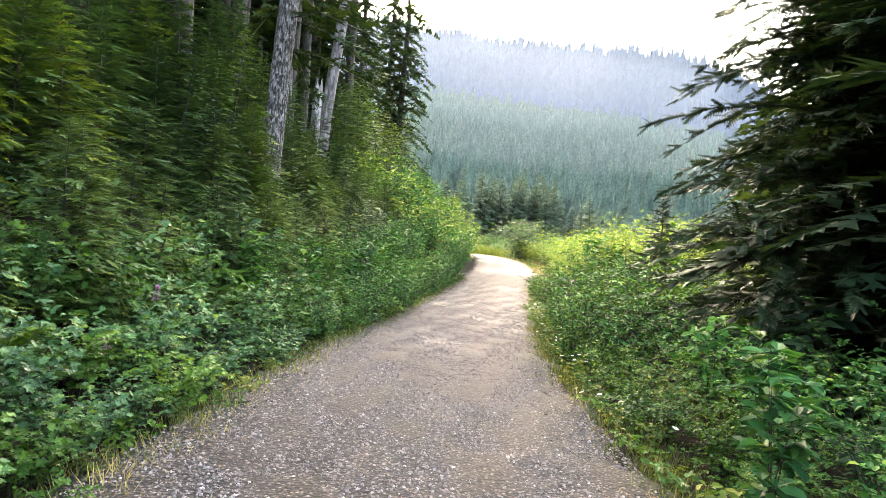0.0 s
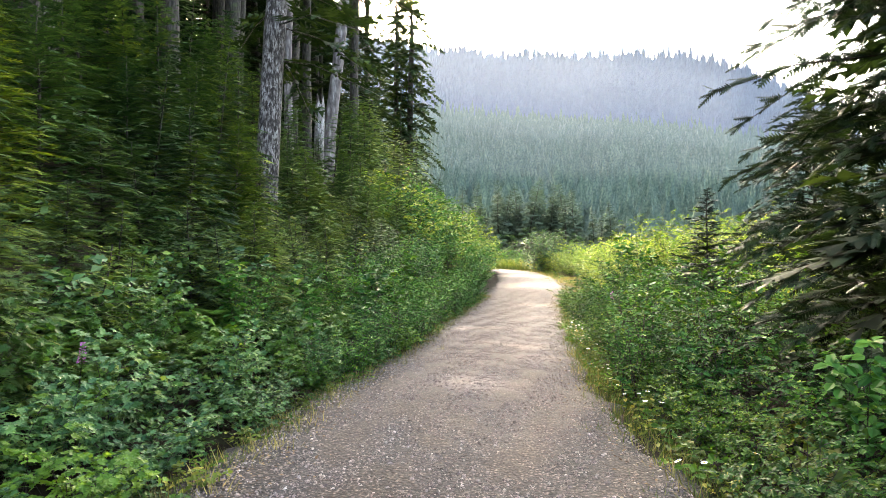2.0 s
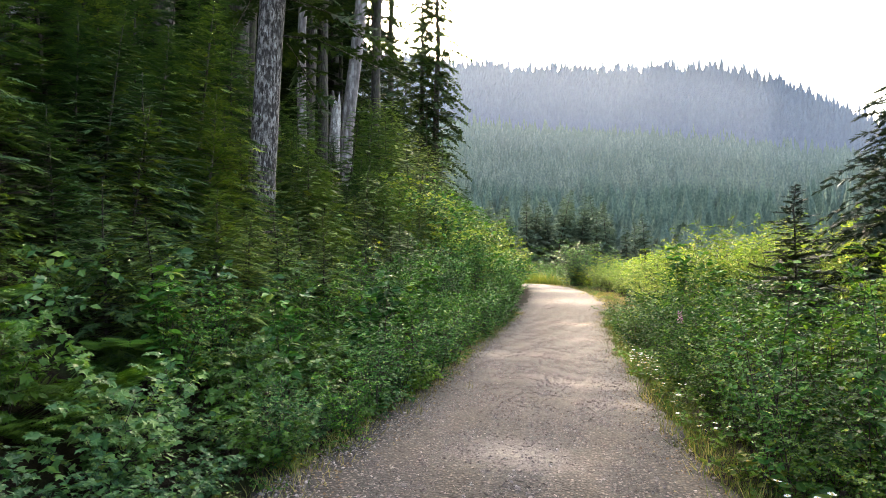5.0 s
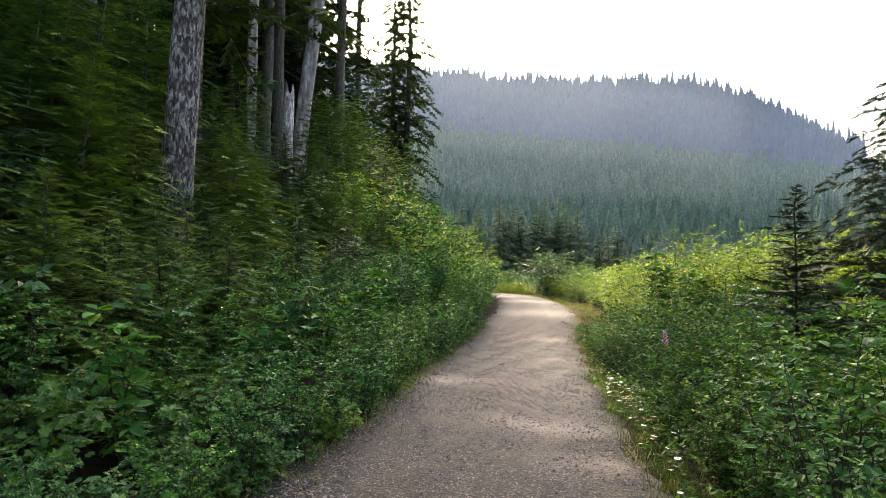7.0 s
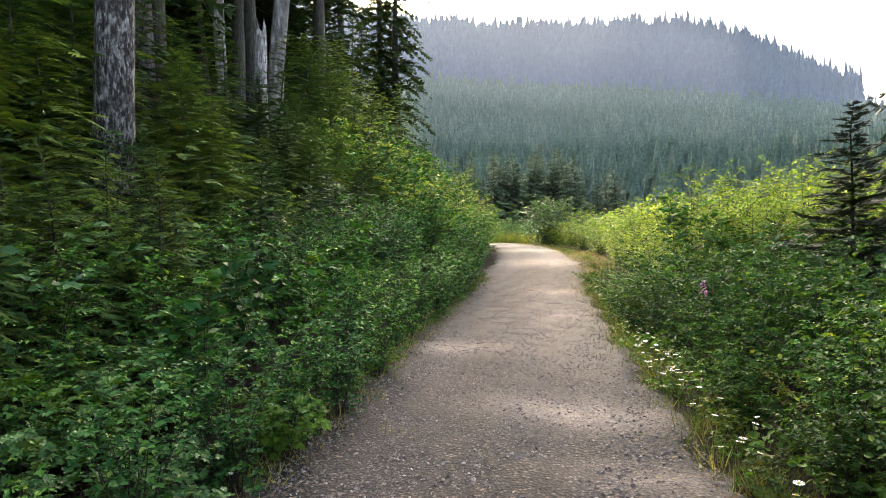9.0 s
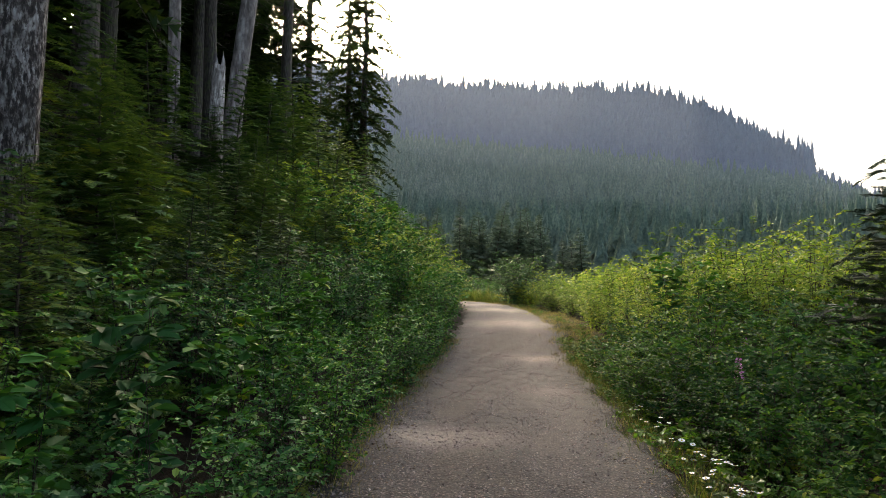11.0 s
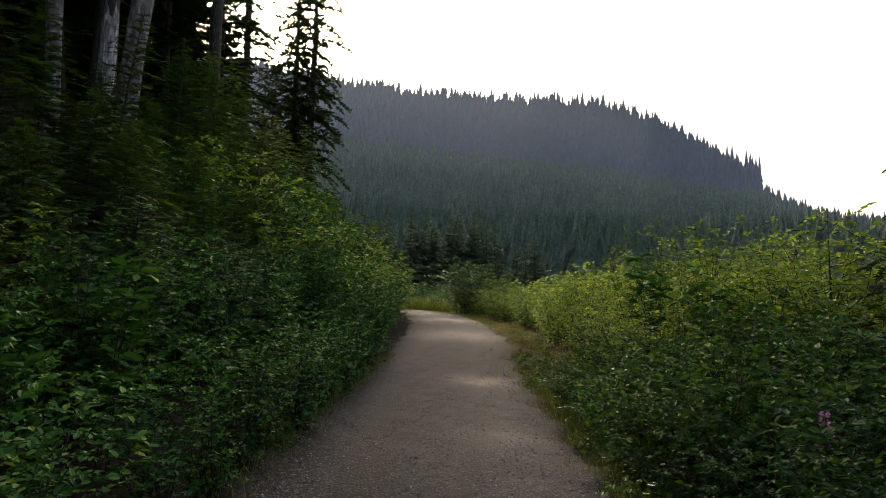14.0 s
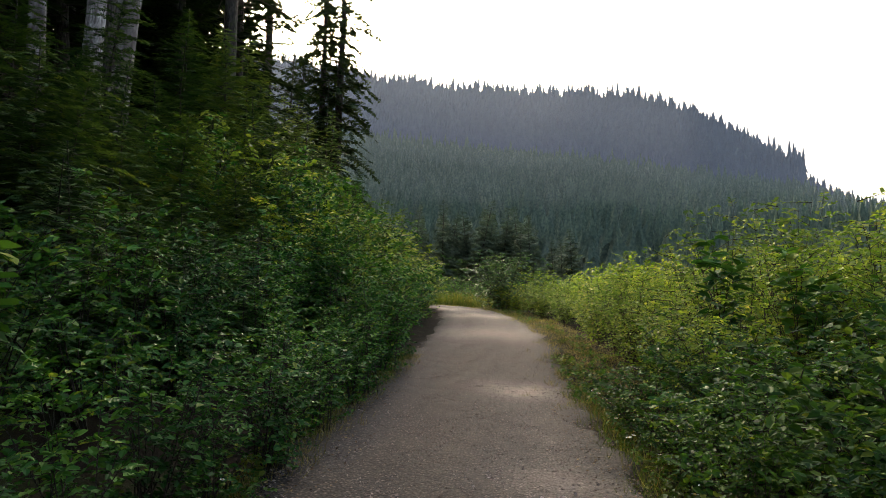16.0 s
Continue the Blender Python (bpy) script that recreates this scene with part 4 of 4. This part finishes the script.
def fern(seed):
    """A lady fern: a rosette of arching fronds with narrow leaflets to both sides."""
    g2 = np.random.default_rng(seed)
    plant = tagged(new("fern"), "bright green fern with arching fronds on the bank", "fern", "ferns on the bank")
    lines, radii, P, X, N, S = [], [], [], [], [], []
    t = np.linspace(0, 1, 7)
    for k in range(11):
        az, ln = k * 2.4 + g2.normal(0, 0.3), g2.uniform(0.5, 0.8)
        out, side = np.array([math.cos(az), math.sin(az), 0]), np.array([-math.sin(az), math.cos(az), 0])
        pts = np.outer(0.75 * ln * t ** 1.2, out) + np.outer(ln * (0.95 * t - 0.55 * t ** 2.4), [0, 0, 1.0])
        pts[0, 2] = -0.04
        lines.append(pts), radii.append(0.004 * (1 - 0.8 * t))
        m = 15
        q = np.linspace(0.18, 1, m)
        pp = np.stack([np.interp(q, t, pts[:, n]) for n in range(3)], 1)
        d = unit(np.gradient(pts, axis=0))[np.minimum((q * 6).astype(int), 6)]
        for sg in (-1, 1):
            P.append(pp), X.append(sg * side + 0.45 * d + g2.normal(0, 0.06, (m, 3)))
            N.append(np.array([0, 0, 1.0]) + 0.4 * out + g2.normal(0, 0.1, (m, 3)))
            S.append(0.3 * ln * np.sin(np.pi * np.clip(0.12 + 0.86 * q, 0, 1)) ** 0.8 + 0.015)
    P, X, N, S = map(np.concatenate, (P, X, N, S))
    V, F = scattered(*TWIG_FULL, P, X, N, np.stack([S, 1.1 * S, S], 1))
    tv, tf = tubes(lines, radii, 3)
    tagged(part("branchwork", mesh_of("branchwork", tv, tf, FERN, True), plant), kind="stuff")
    tagged(part("foliage", mesh_of("foliage", V, F, FERN), plant), kind="stuff")
    return plant


rows = []
for y in np.arange(5.0, 17, 0.62):
    e = float(edge_left(y))
    rows += [(e - 1.55 + g.normal(0, 0.2), y + g.normal(0, 0.2), 0.95), (e - 2.1 + g.normal(0, 0.2), y + g.normal(0, 0.2), 0.9)][: 2 if y < 10 else 1]
spread([fern(125), fern(126)], rows, g, 0.75, 1.2, 0.02, 6)
seedling = conifer("hemlock_seedling", 1.1, 0.5, 128, NEEDLE_PALE, BARK_DARK, 60, 9, True, 0.0, 0.4, 0.2, 0.009, 0.7, 0.24, 1.5, "pale green hemlock seedling among the brambles", "young conifer", "hemlock seedlings on the bank", 0.2)
spread([seedling], [(float(edge_left(y)) - q + g.normal(0, 0.2), y + g.normal(0, 0.3), 1.0) for y in np.arange(5.5, 26, 1.5) for q in (1.8, 2.5)], g, 0.7, 1.2, 0.03, 5)
alder = [bush("alder_bush", 1.9, 0.85, 130 + n, ALDER, 14, 12, 10, 0.066, OVATE, 0.06, 0.85, "dense green alder bush at the edge of the track", group="alders along the track") for n in range(3)]
rows = []
for y in np.arange(10.6, 34, 0.95):
    e = float(edge_left(y))
    s = np.interp(y, [10, 13, 19, 26, 34], [0.5, 0.66, 0.86, 1.1, 1.5])
    rows += [(e - 0.2 * s + 0.06 + g.normal(0, 0.1), y, 0.85 * s), (e - 1.5 - 0.4 * (s - 0.6) + g.normal(0, 0.15), y + 0.4, s)]
spread(alder, rows, g, 0.82, 1.15)
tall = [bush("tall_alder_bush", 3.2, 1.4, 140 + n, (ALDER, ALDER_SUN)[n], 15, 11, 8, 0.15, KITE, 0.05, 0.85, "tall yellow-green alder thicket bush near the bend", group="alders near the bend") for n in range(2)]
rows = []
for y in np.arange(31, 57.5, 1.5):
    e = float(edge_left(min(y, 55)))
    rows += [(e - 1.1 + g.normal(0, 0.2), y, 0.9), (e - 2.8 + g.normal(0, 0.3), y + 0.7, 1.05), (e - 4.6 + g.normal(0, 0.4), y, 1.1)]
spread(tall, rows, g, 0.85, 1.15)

shoot = bush("alder_shoot", 1.75, 0.36, 145, ALDER, 4, 10, 5, 0.15, OVATE, 0.2, 0.9, "tall alder shoot with large leaves above the brambles", group="alder shoots")
spread([shoot], [(-2.35, 14.3, 0.85), (-2.6, 15.6, 1.0), (-2.5, 16.7, 0.95), (-2.75, 18.6, 0.95), (-2.9, 10.8, 0.72), (-2.6, 12.4, 0.75), (-3.3, 20.2, 1.1), (3.0, 4.6, 0.72), (3.3, 5.6, 0.75), (2.6, 28.4, 1.6), (3.4, 27.4, 1.45), (2.9, 15.8, 0.8), (3.4, 8.0, 0.7)], g, 0.92, 1.08)
yellow = bush("yellowing_bush", 1.3, 0.75, 146, ALDER_SUN, 14, 9, 8, 0.06, OVATE, 0.05, 0.9, "pale yellowing bush at the foot of the young hemlocks", group="yellowing bushes")
spread([yellow], [(-4.35, 15.7, 0.95), (-3.9, 11.6, 0.8), (-5.2, 21.5, 0.9), (-3.1, 6.6, 0.7)], g, 0.92, 1.08)

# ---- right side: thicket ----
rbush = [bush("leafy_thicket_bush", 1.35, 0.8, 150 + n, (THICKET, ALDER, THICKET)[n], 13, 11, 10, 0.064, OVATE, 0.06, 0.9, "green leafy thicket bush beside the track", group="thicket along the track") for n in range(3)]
rows = []
for y in np.arange(4.4, 27, 0.95):
    e = float(edge_right(y))
    s = np.interp(y, [4, 8, 14, 20, 27], [0.75, 0.85, 0.8, 1.0, 1.25])
    rows += [(e + np.interp(y, [8, 13, 20, 26], [0.75, 0.85, 0.8, 0.6]) + g.normal(0, 0.1), y, 0.68 * s), (e + 1.4 + g.normal(0, 0.15), y + 0.4, s), (e + 2.8 + g.normal(0, 0.2), y, 1.15 * s)]
    if y > 12:
        rows += [(e + 4.1 + g.normal(0, 0.2), y, 1.3 * s)]
rows = [s for s in rows if np.hypot(s[0] - 5.3, s[1] - 10.7) > 0.8]
# bushes in this stretch take the leaf colour darkened for shade
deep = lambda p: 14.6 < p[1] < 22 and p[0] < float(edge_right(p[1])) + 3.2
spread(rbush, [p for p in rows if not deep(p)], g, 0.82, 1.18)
shady = [bush("shady_thicket_bush", 1.35, 0.8, 155 + n, SHADE_LEAF, 13, 11, 10, 0.07, OVATE, 0.06, 0.9, "leafy thicket bush with shade-darkened green leaves beside the track", group="thicket along the track") for n in range(2)]
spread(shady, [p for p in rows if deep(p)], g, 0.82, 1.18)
# the sun on these alders is partly painted into their leaves
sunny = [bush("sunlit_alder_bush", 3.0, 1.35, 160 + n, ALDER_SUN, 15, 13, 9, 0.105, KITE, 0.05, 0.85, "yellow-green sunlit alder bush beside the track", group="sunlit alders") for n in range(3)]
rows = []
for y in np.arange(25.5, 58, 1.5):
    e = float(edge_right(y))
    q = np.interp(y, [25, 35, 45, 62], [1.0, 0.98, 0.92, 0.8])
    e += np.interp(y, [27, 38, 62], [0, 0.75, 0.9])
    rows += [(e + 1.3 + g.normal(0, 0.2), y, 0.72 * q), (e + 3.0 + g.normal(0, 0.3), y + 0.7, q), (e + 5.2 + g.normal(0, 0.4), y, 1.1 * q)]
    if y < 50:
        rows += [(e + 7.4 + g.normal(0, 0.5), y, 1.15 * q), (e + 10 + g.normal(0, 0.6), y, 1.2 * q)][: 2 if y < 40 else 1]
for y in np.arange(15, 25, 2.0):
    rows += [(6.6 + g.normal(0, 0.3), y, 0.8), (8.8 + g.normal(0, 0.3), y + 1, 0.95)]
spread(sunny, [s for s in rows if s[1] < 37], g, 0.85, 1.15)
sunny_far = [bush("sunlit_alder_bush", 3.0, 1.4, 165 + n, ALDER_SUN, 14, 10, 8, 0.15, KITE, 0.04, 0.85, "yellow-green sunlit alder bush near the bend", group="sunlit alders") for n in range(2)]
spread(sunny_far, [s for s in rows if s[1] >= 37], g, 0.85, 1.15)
rows = [(x + g.normal(0, 0.4), 61.5 + 0.35 * max(-x - 4, 0) + d + g.normal(0, 0.4), q) for x in np.arange(-18, 9, 1.9) for d, q in ((1.5, 0.45), (4.2, 0.62), (7.5, 0.75), (12, 0.9))]
meadow = [bush("low_meadow_bush", 2.6, 1.9, 170, ALDER, 16, 9, 8, 0.16, KITE, 0.03, 0.9, "low pale green bush in the sunny clearing past the bend", group="clearing bushes")]
spread(meadow, rows, g, 0.8, 1.2)
round_bush = bush("round_bush", 3.1, 2.4, 171, BERRY, 30, 15, 9, 0.15, KITE, 0.02, 0.95, "round dark green bush at the outside of the bend")
put(round_bush, -2.5, 57.6, size=1.12)

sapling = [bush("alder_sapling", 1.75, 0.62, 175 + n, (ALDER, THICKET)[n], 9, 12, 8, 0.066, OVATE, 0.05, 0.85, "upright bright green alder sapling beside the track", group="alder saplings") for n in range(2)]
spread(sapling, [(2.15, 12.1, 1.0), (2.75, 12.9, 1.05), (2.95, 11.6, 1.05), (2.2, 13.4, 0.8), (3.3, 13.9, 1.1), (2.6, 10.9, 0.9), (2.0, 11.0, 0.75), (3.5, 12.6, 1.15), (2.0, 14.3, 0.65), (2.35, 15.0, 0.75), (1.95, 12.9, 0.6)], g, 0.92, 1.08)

# ---- right side: conifers ----
big = conifer("large_fir_tree", 9.5, 2.6, 200, NEEDLE_FIR, BARK_DARK, 330, 42, 2, 0.09, 0.36, 0.14, 0.016, 0.42, 0.085, 1.75, "large dark fir with low drooping limbs beside the track", "tree", fluff=0.42, stub=0.035)
put(big, 5.4, 10.7, sink=0.1)
behind = conifer("dense_fir_tree", 11, 2.9, 203, NEEDLE_DARK, BARK_DARK, 150, 9, False, 0.02, 0.3, 0.1, 0.013, 0.5, 0.3, 2.2, "dense dark fir behind the large fir beside the track", "tree", "firs beside the track")
for x, y, turn in ((6.3, 9.0, 130), (6.7, 10.4, 300), (8.0, 9.8, 70), (7.2, 14.4, 160), (6.5, 11.7, 250), (9.5, 12.4, 20)):
    copy_thing(behind, at(x, y, turn, 0.95))
put(behind, 7.4, 12.2, sink=0.1)
small = conifer("small_fir_tree", 3.75, 1.4, 201, NEEDLE_FIR, BARK_DARK, 150, 16, 2, 0.03, 0.16, 0.1, 0.011, 0.85, 0.2, 2.4, "small dark fir among the thicket bushes", "tree", fluff=0.2)
put(small, 4.3, 21.1, sink=0.05)
drooping = conifer("drooping_hemlock_tree", 7.6, 3.1, 202, NEEDLE_FIR, BARK_DARK, 200, 34, 2, 0.05, 0.55, 0.28, 0.012, 0.6, 0.1, 2.0, "hemlock with long drooping limbs behind the thicket", "tree", fluff=0.4, stub=0.035)
put(drooping, 8.0, 25.4, sink=0.1)


# ---- verges: grass, daisies, fireweed ----
def grass_strip(name, mat, spots, hmin, hmax, seed, label, wide=0.006):
    g2 = np.random.default_rng(seed)
    n = len(spots)
    tv = [(0, -0.5, 0), (0, 0.5, 0), (0.55, 0.4, 0.08), (0.55, -0.4, 0.08), (1, 0, 0.32)]
    tf = [(0, 1, 2), (0, 2, 3), (3, 2, 4)]
    P = np.column_stack([spots, np.maximum(ground_height(spots[:, 0], spots[:, 1]) - 0.1, -9)])
    X = np.column_stack([g2.normal(0, 0.45, (n, 2)), np.ones(n)])
    N = g2.normal(0, 1, (n, 3)) * (1, 1, 0.1)
    h = g2.uniform(hmin, hmax, n)
    V, F = scattered(tv, tf, P, X, N, np.stack([h + 0.09, wide * (1 + 0.7 * g2.random(n)), h], 1))
    tagged(new(name, mesh_of(name, V, F, mat)), label, "grass", kind="stuff")


def verge_spots(g2, n, side, y0, y1, off, width, tuft=9):
    y = g2.uniform(y0, y1, n // tuft)
    x = (edge_right(y) + off if side > 0 else edge_left(y) - off) + g2.normal(0, width, n // tuft)
    return np.repeat(np.stack([x, y], 1), tuft, 0) + g2.normal(0, 0.045, (n // tuft * tuft, 2))


g = np.random.default_rng(61)
grass_strip("green_verge_grass", GRASS, np.concatenate([verge_spots(g, 22000, 1, 3, 30, 0.42, 0.2), verge_spots(g, 6000, -1, 3, 34, 0.08, 0.14), verge_spots(g, 4000, 1, 30, 64, 0.8, 0.4)]), 0.04, 0.16, 1, "green and yellowing grass along the edges of the track")
grass_strip("dry_verge_grass", STRAW, np.concatenate([verge_spots(g, 1800, 1, 3, 30, 0.22, 0.13), verge_spots(g, 5000, -1, 3, 34, -0.04, 0.16), verge_spots(g, 22000, 1, 26, 64, 1.0, 0.6)]), 0.05, 0.2, 2, "dry straw-coloured grass along the edges of the track")


herb = [bush("low_herb", 0.26, 0.26, 180 + n, (GRASS, FERN)[n], 8, 3, 5, 0.055, OVATE, 0.05, 1.0, "low yellow-green herb on the verge of the track", "herb", "herbs on the verge") for n in range(2)]
rows = [(float(edge_right(y)) + 0.4 + g.normal(0, 0.1), y, 1.0) for y in np.arange(3.5, 34, 0.42)] + [(float(edge_right(y)) + 0.9 + g.normal(0, 0.35), y, 1.1) for y in np.arange(30, 57, 0.8)] + [(float(edge_left(y)) - 0.12 + g.normal(0, 0.08), y, 0.8) for y in np.arange(4, 36, 0.6)]
rows += [(float(edge_right(y)) + q + g.normal(0, 0.12), y, 1.25) for y in np.arange(6, 20, 0.55) for q in (0.85, 1.3)]
spread(herb, rows, g, 0.6, 1.3)


x = g.uniform(-16, 5, 1500)
tall_spots = np.repeat(np.stack([x, 61 + 0.4 * np.maximum(-x - 3.5, 0) + np.abs(g.normal(0, 2.2, 1500))], 1), 8, 0) + g.normal(0, 0.12, (12000, 2))
grass_strip("meadow_grass", GRASS, tall_spots, 0.5, 1.3, 3, "tall yellow-green grass in the sunny clearing at the bend", 0.02)


def daisy():
    """An ox-eye daisy: stem, ring of white petals and a yellow disc."""
    plant = tagged(new("daisy"), "white daisy with a yellow centre on the grass verge", "flower", "daisies on the verge")
    tv, tf = tubes([np.array([(0, 0, -0.03), (0.01, 0, 0.15), (0.015, 0.01, 0.33)])], [np.array([0.0025, 0.002, 0.0018])], 4)
    part("stem", mesh_of("stem", tv, tf, FERN, True), plant)
    a = np.arange(11) * 2 * np.pi / 11
    X = np.stack([np.cos(a), np.sin(a), 0 * a + 0.1], 1)
    V, F = scattered([(0.25, -0.12, 0), (0.95, -0.17, 0), (1.05, 0, 0), (0.95, 0.17, 0), (0.25, 0.12, 0)], [(0, 1, 2), (0, 2, 4), (4, 2, 3)], np.tile((0.015, 0.01, 0.332), (11, 1)), X, np.tile((0, 0, 1.0), (11, 1)), np.full(11, 0.03))
    part("petals", mesh_of("petals", V, F, PETAL), plant, "white petals")
    bm = bmesh.new()
    bmesh.ops.create_uvsphere(bm, u_segments=8, v_segments=5, radius=0.011, matrix=pose(0.015, 0.01, 0.333) @ Matrix.Diagonal((1, 1, 0.6, 1)))
    me = bpy.data.meshes.new("disc")
    bm.to_mesh(me)
    bm.free()
    me.materials.append(YOLK)
    part("disc", me, plant, "yellow flower centre")
    return plant


flower = daisy()
spots = []
for y0, n in ((7.6, 8), (9.8, 9), (12.5, 14), (14.5, 14), (16.0, 22), (17.6, 24), (19.2, 14), (21.5, 14), (23.6, 12), (26.3, 12)):
    for _ in range(n):
        y = y0 + g.normal(0, 0.5)
        spots.append((float(edge_right(y)) + 0.12 + abs(g.normal(0, 0.3)), y, 1.0))
for y in (13.4, 17.3, 18.8, 21.5, 21.9, 24.0):
    spots.append((float(edge_left(y)) - 0.05, y, 0.7))
spread([flower], spots, g, 0.6, 0.95, 0.02, 9)


def fireweed():
    """A fireweed: tall stem, narrow leaves, and a spike of pink flowers."""
    g2 = np.random.default_rng(9)
    plant = tagged(new("fireweed"), "fireweed with a spike of pink flowers in the undergrowth", "flower", "fireweeds")
    tv, tf = tubes([np.array([(0, 0, -0.05), (0.01, 0, 0.6), (0.03, 0.01, 1.2)])], [np.array([0.006, 0.005, 0.002])], 5)
    part("stem", mesh_of("stem", tv, tf, TWIG, True), plant)
    n = 46
    z, a = np.linspace(0.1, 0.9, n), np.arange(n) * 2.4
    X = np.stack([np.cos(a), np.sin(a), 0 * a + 0.35], 1)
    V, F = scattered([(0, 0, 0), (0.45, -0.09, 0.02), (1, 0, -0.15), (0.45, 0.09, 0.02)], [(0, 1, 2), (0, 2, 3)], np.stack([0 * z, 0 * z, z], 1), X, np.tile((0, 0, 1.0), (n, 1)) + g2.normal(0, 0.2, (n, 3)), np.full(n, 0.13))
    part("leaf_spiral", mesh_of("leaf_spiral", V, F, FERN), plant)
    n = 130
    z, a = 0.9 + 0.28 * g2.random(n), g2.uniform(0, 6.28, n)
    rad = 0.045 * (1.25 - z) / 0.35
    X = np.stack([np.cos(a), np.sin(a), 0 * a + 0.3], 1)
    V, F = scattered(*OVATE, np.stack([0.02 + rad * np.cos(a), rad * np.sin(a), z], 1), X, g2.normal(0, 1, (n, 3)), g2.uniform(0.016, 0.03, n))
    tagged(part("flower_spike", mesh_of("flower_spike", V, F, MAGENTA), plant, "pink flower spike"), kind="stuff")
    return plant


weed = fireweed()
spread([weed], [(-2.35, 7.36, 0.62), (-2.95, 5.9, 0.6), (-1.8, 6.05, 0.6), (1.95, 19.55, 0.95), (3.0, 23.0, 0.85)], g, 0.95, 1.05, 0.03, 4)

# dead leaves and bark chips along the edges
def leaf_litter():
    g2 = np.random.default_rng(77)
    n = 12000
    y = g2.uniform(3, 34, n)
    left = g2.random(n) < 0.72
    x = np.where(left, edge_left(y) + 0.12 + g2.normal(0, 0.24, n), edge_right(y) - 0.05 + g2.normal(0, 0.18, n))
    X = g2.normal(size=(n, 3)) * (1, 1, 0.2)
    N = g2.normal(size=(n, 3)) * 0.3 + (0, 0, 1)
    S = 0.016 + 0.028 * g2.random(n) ** 2
    V, F = scattered(*KITE, np.stack([x, y, np.maximum(road_z(x, y), ground_height(x, y) - 0.12) + 0.006], 1), X, N, S)
    tagged(new("leaf_litter", mesh_of("leaf_litter", V, F, LITTER)), "brown dead leaves and bark chips along the edges of the track", "leaf litter", kind="stuff")


leaf_litter()

# a broken stick by the edge of the track
sv, sf = tubes([np.array([(-0.16, 0, 0.0), (-0.05, 0.03, 0.025), (0.07, 0.02, 0.02), (0.18, 0.06, 0.03)]), np.array([(0.0, 0.025, 0.02), (0.05, 0.09, 0.05)])], [np.array([0.012, 0.014, 0.013, 0.008]), np.array([0.008, 0.004])], 6)
stick = tagged(new("stick", mesh_of("stick", sv, sf, TWIG, True)), "short broken brown stick at the edge of the track", "stick")
stick.matrix_basis = pose(-0.9, 6.35, 0.02, 0, 0, 15)
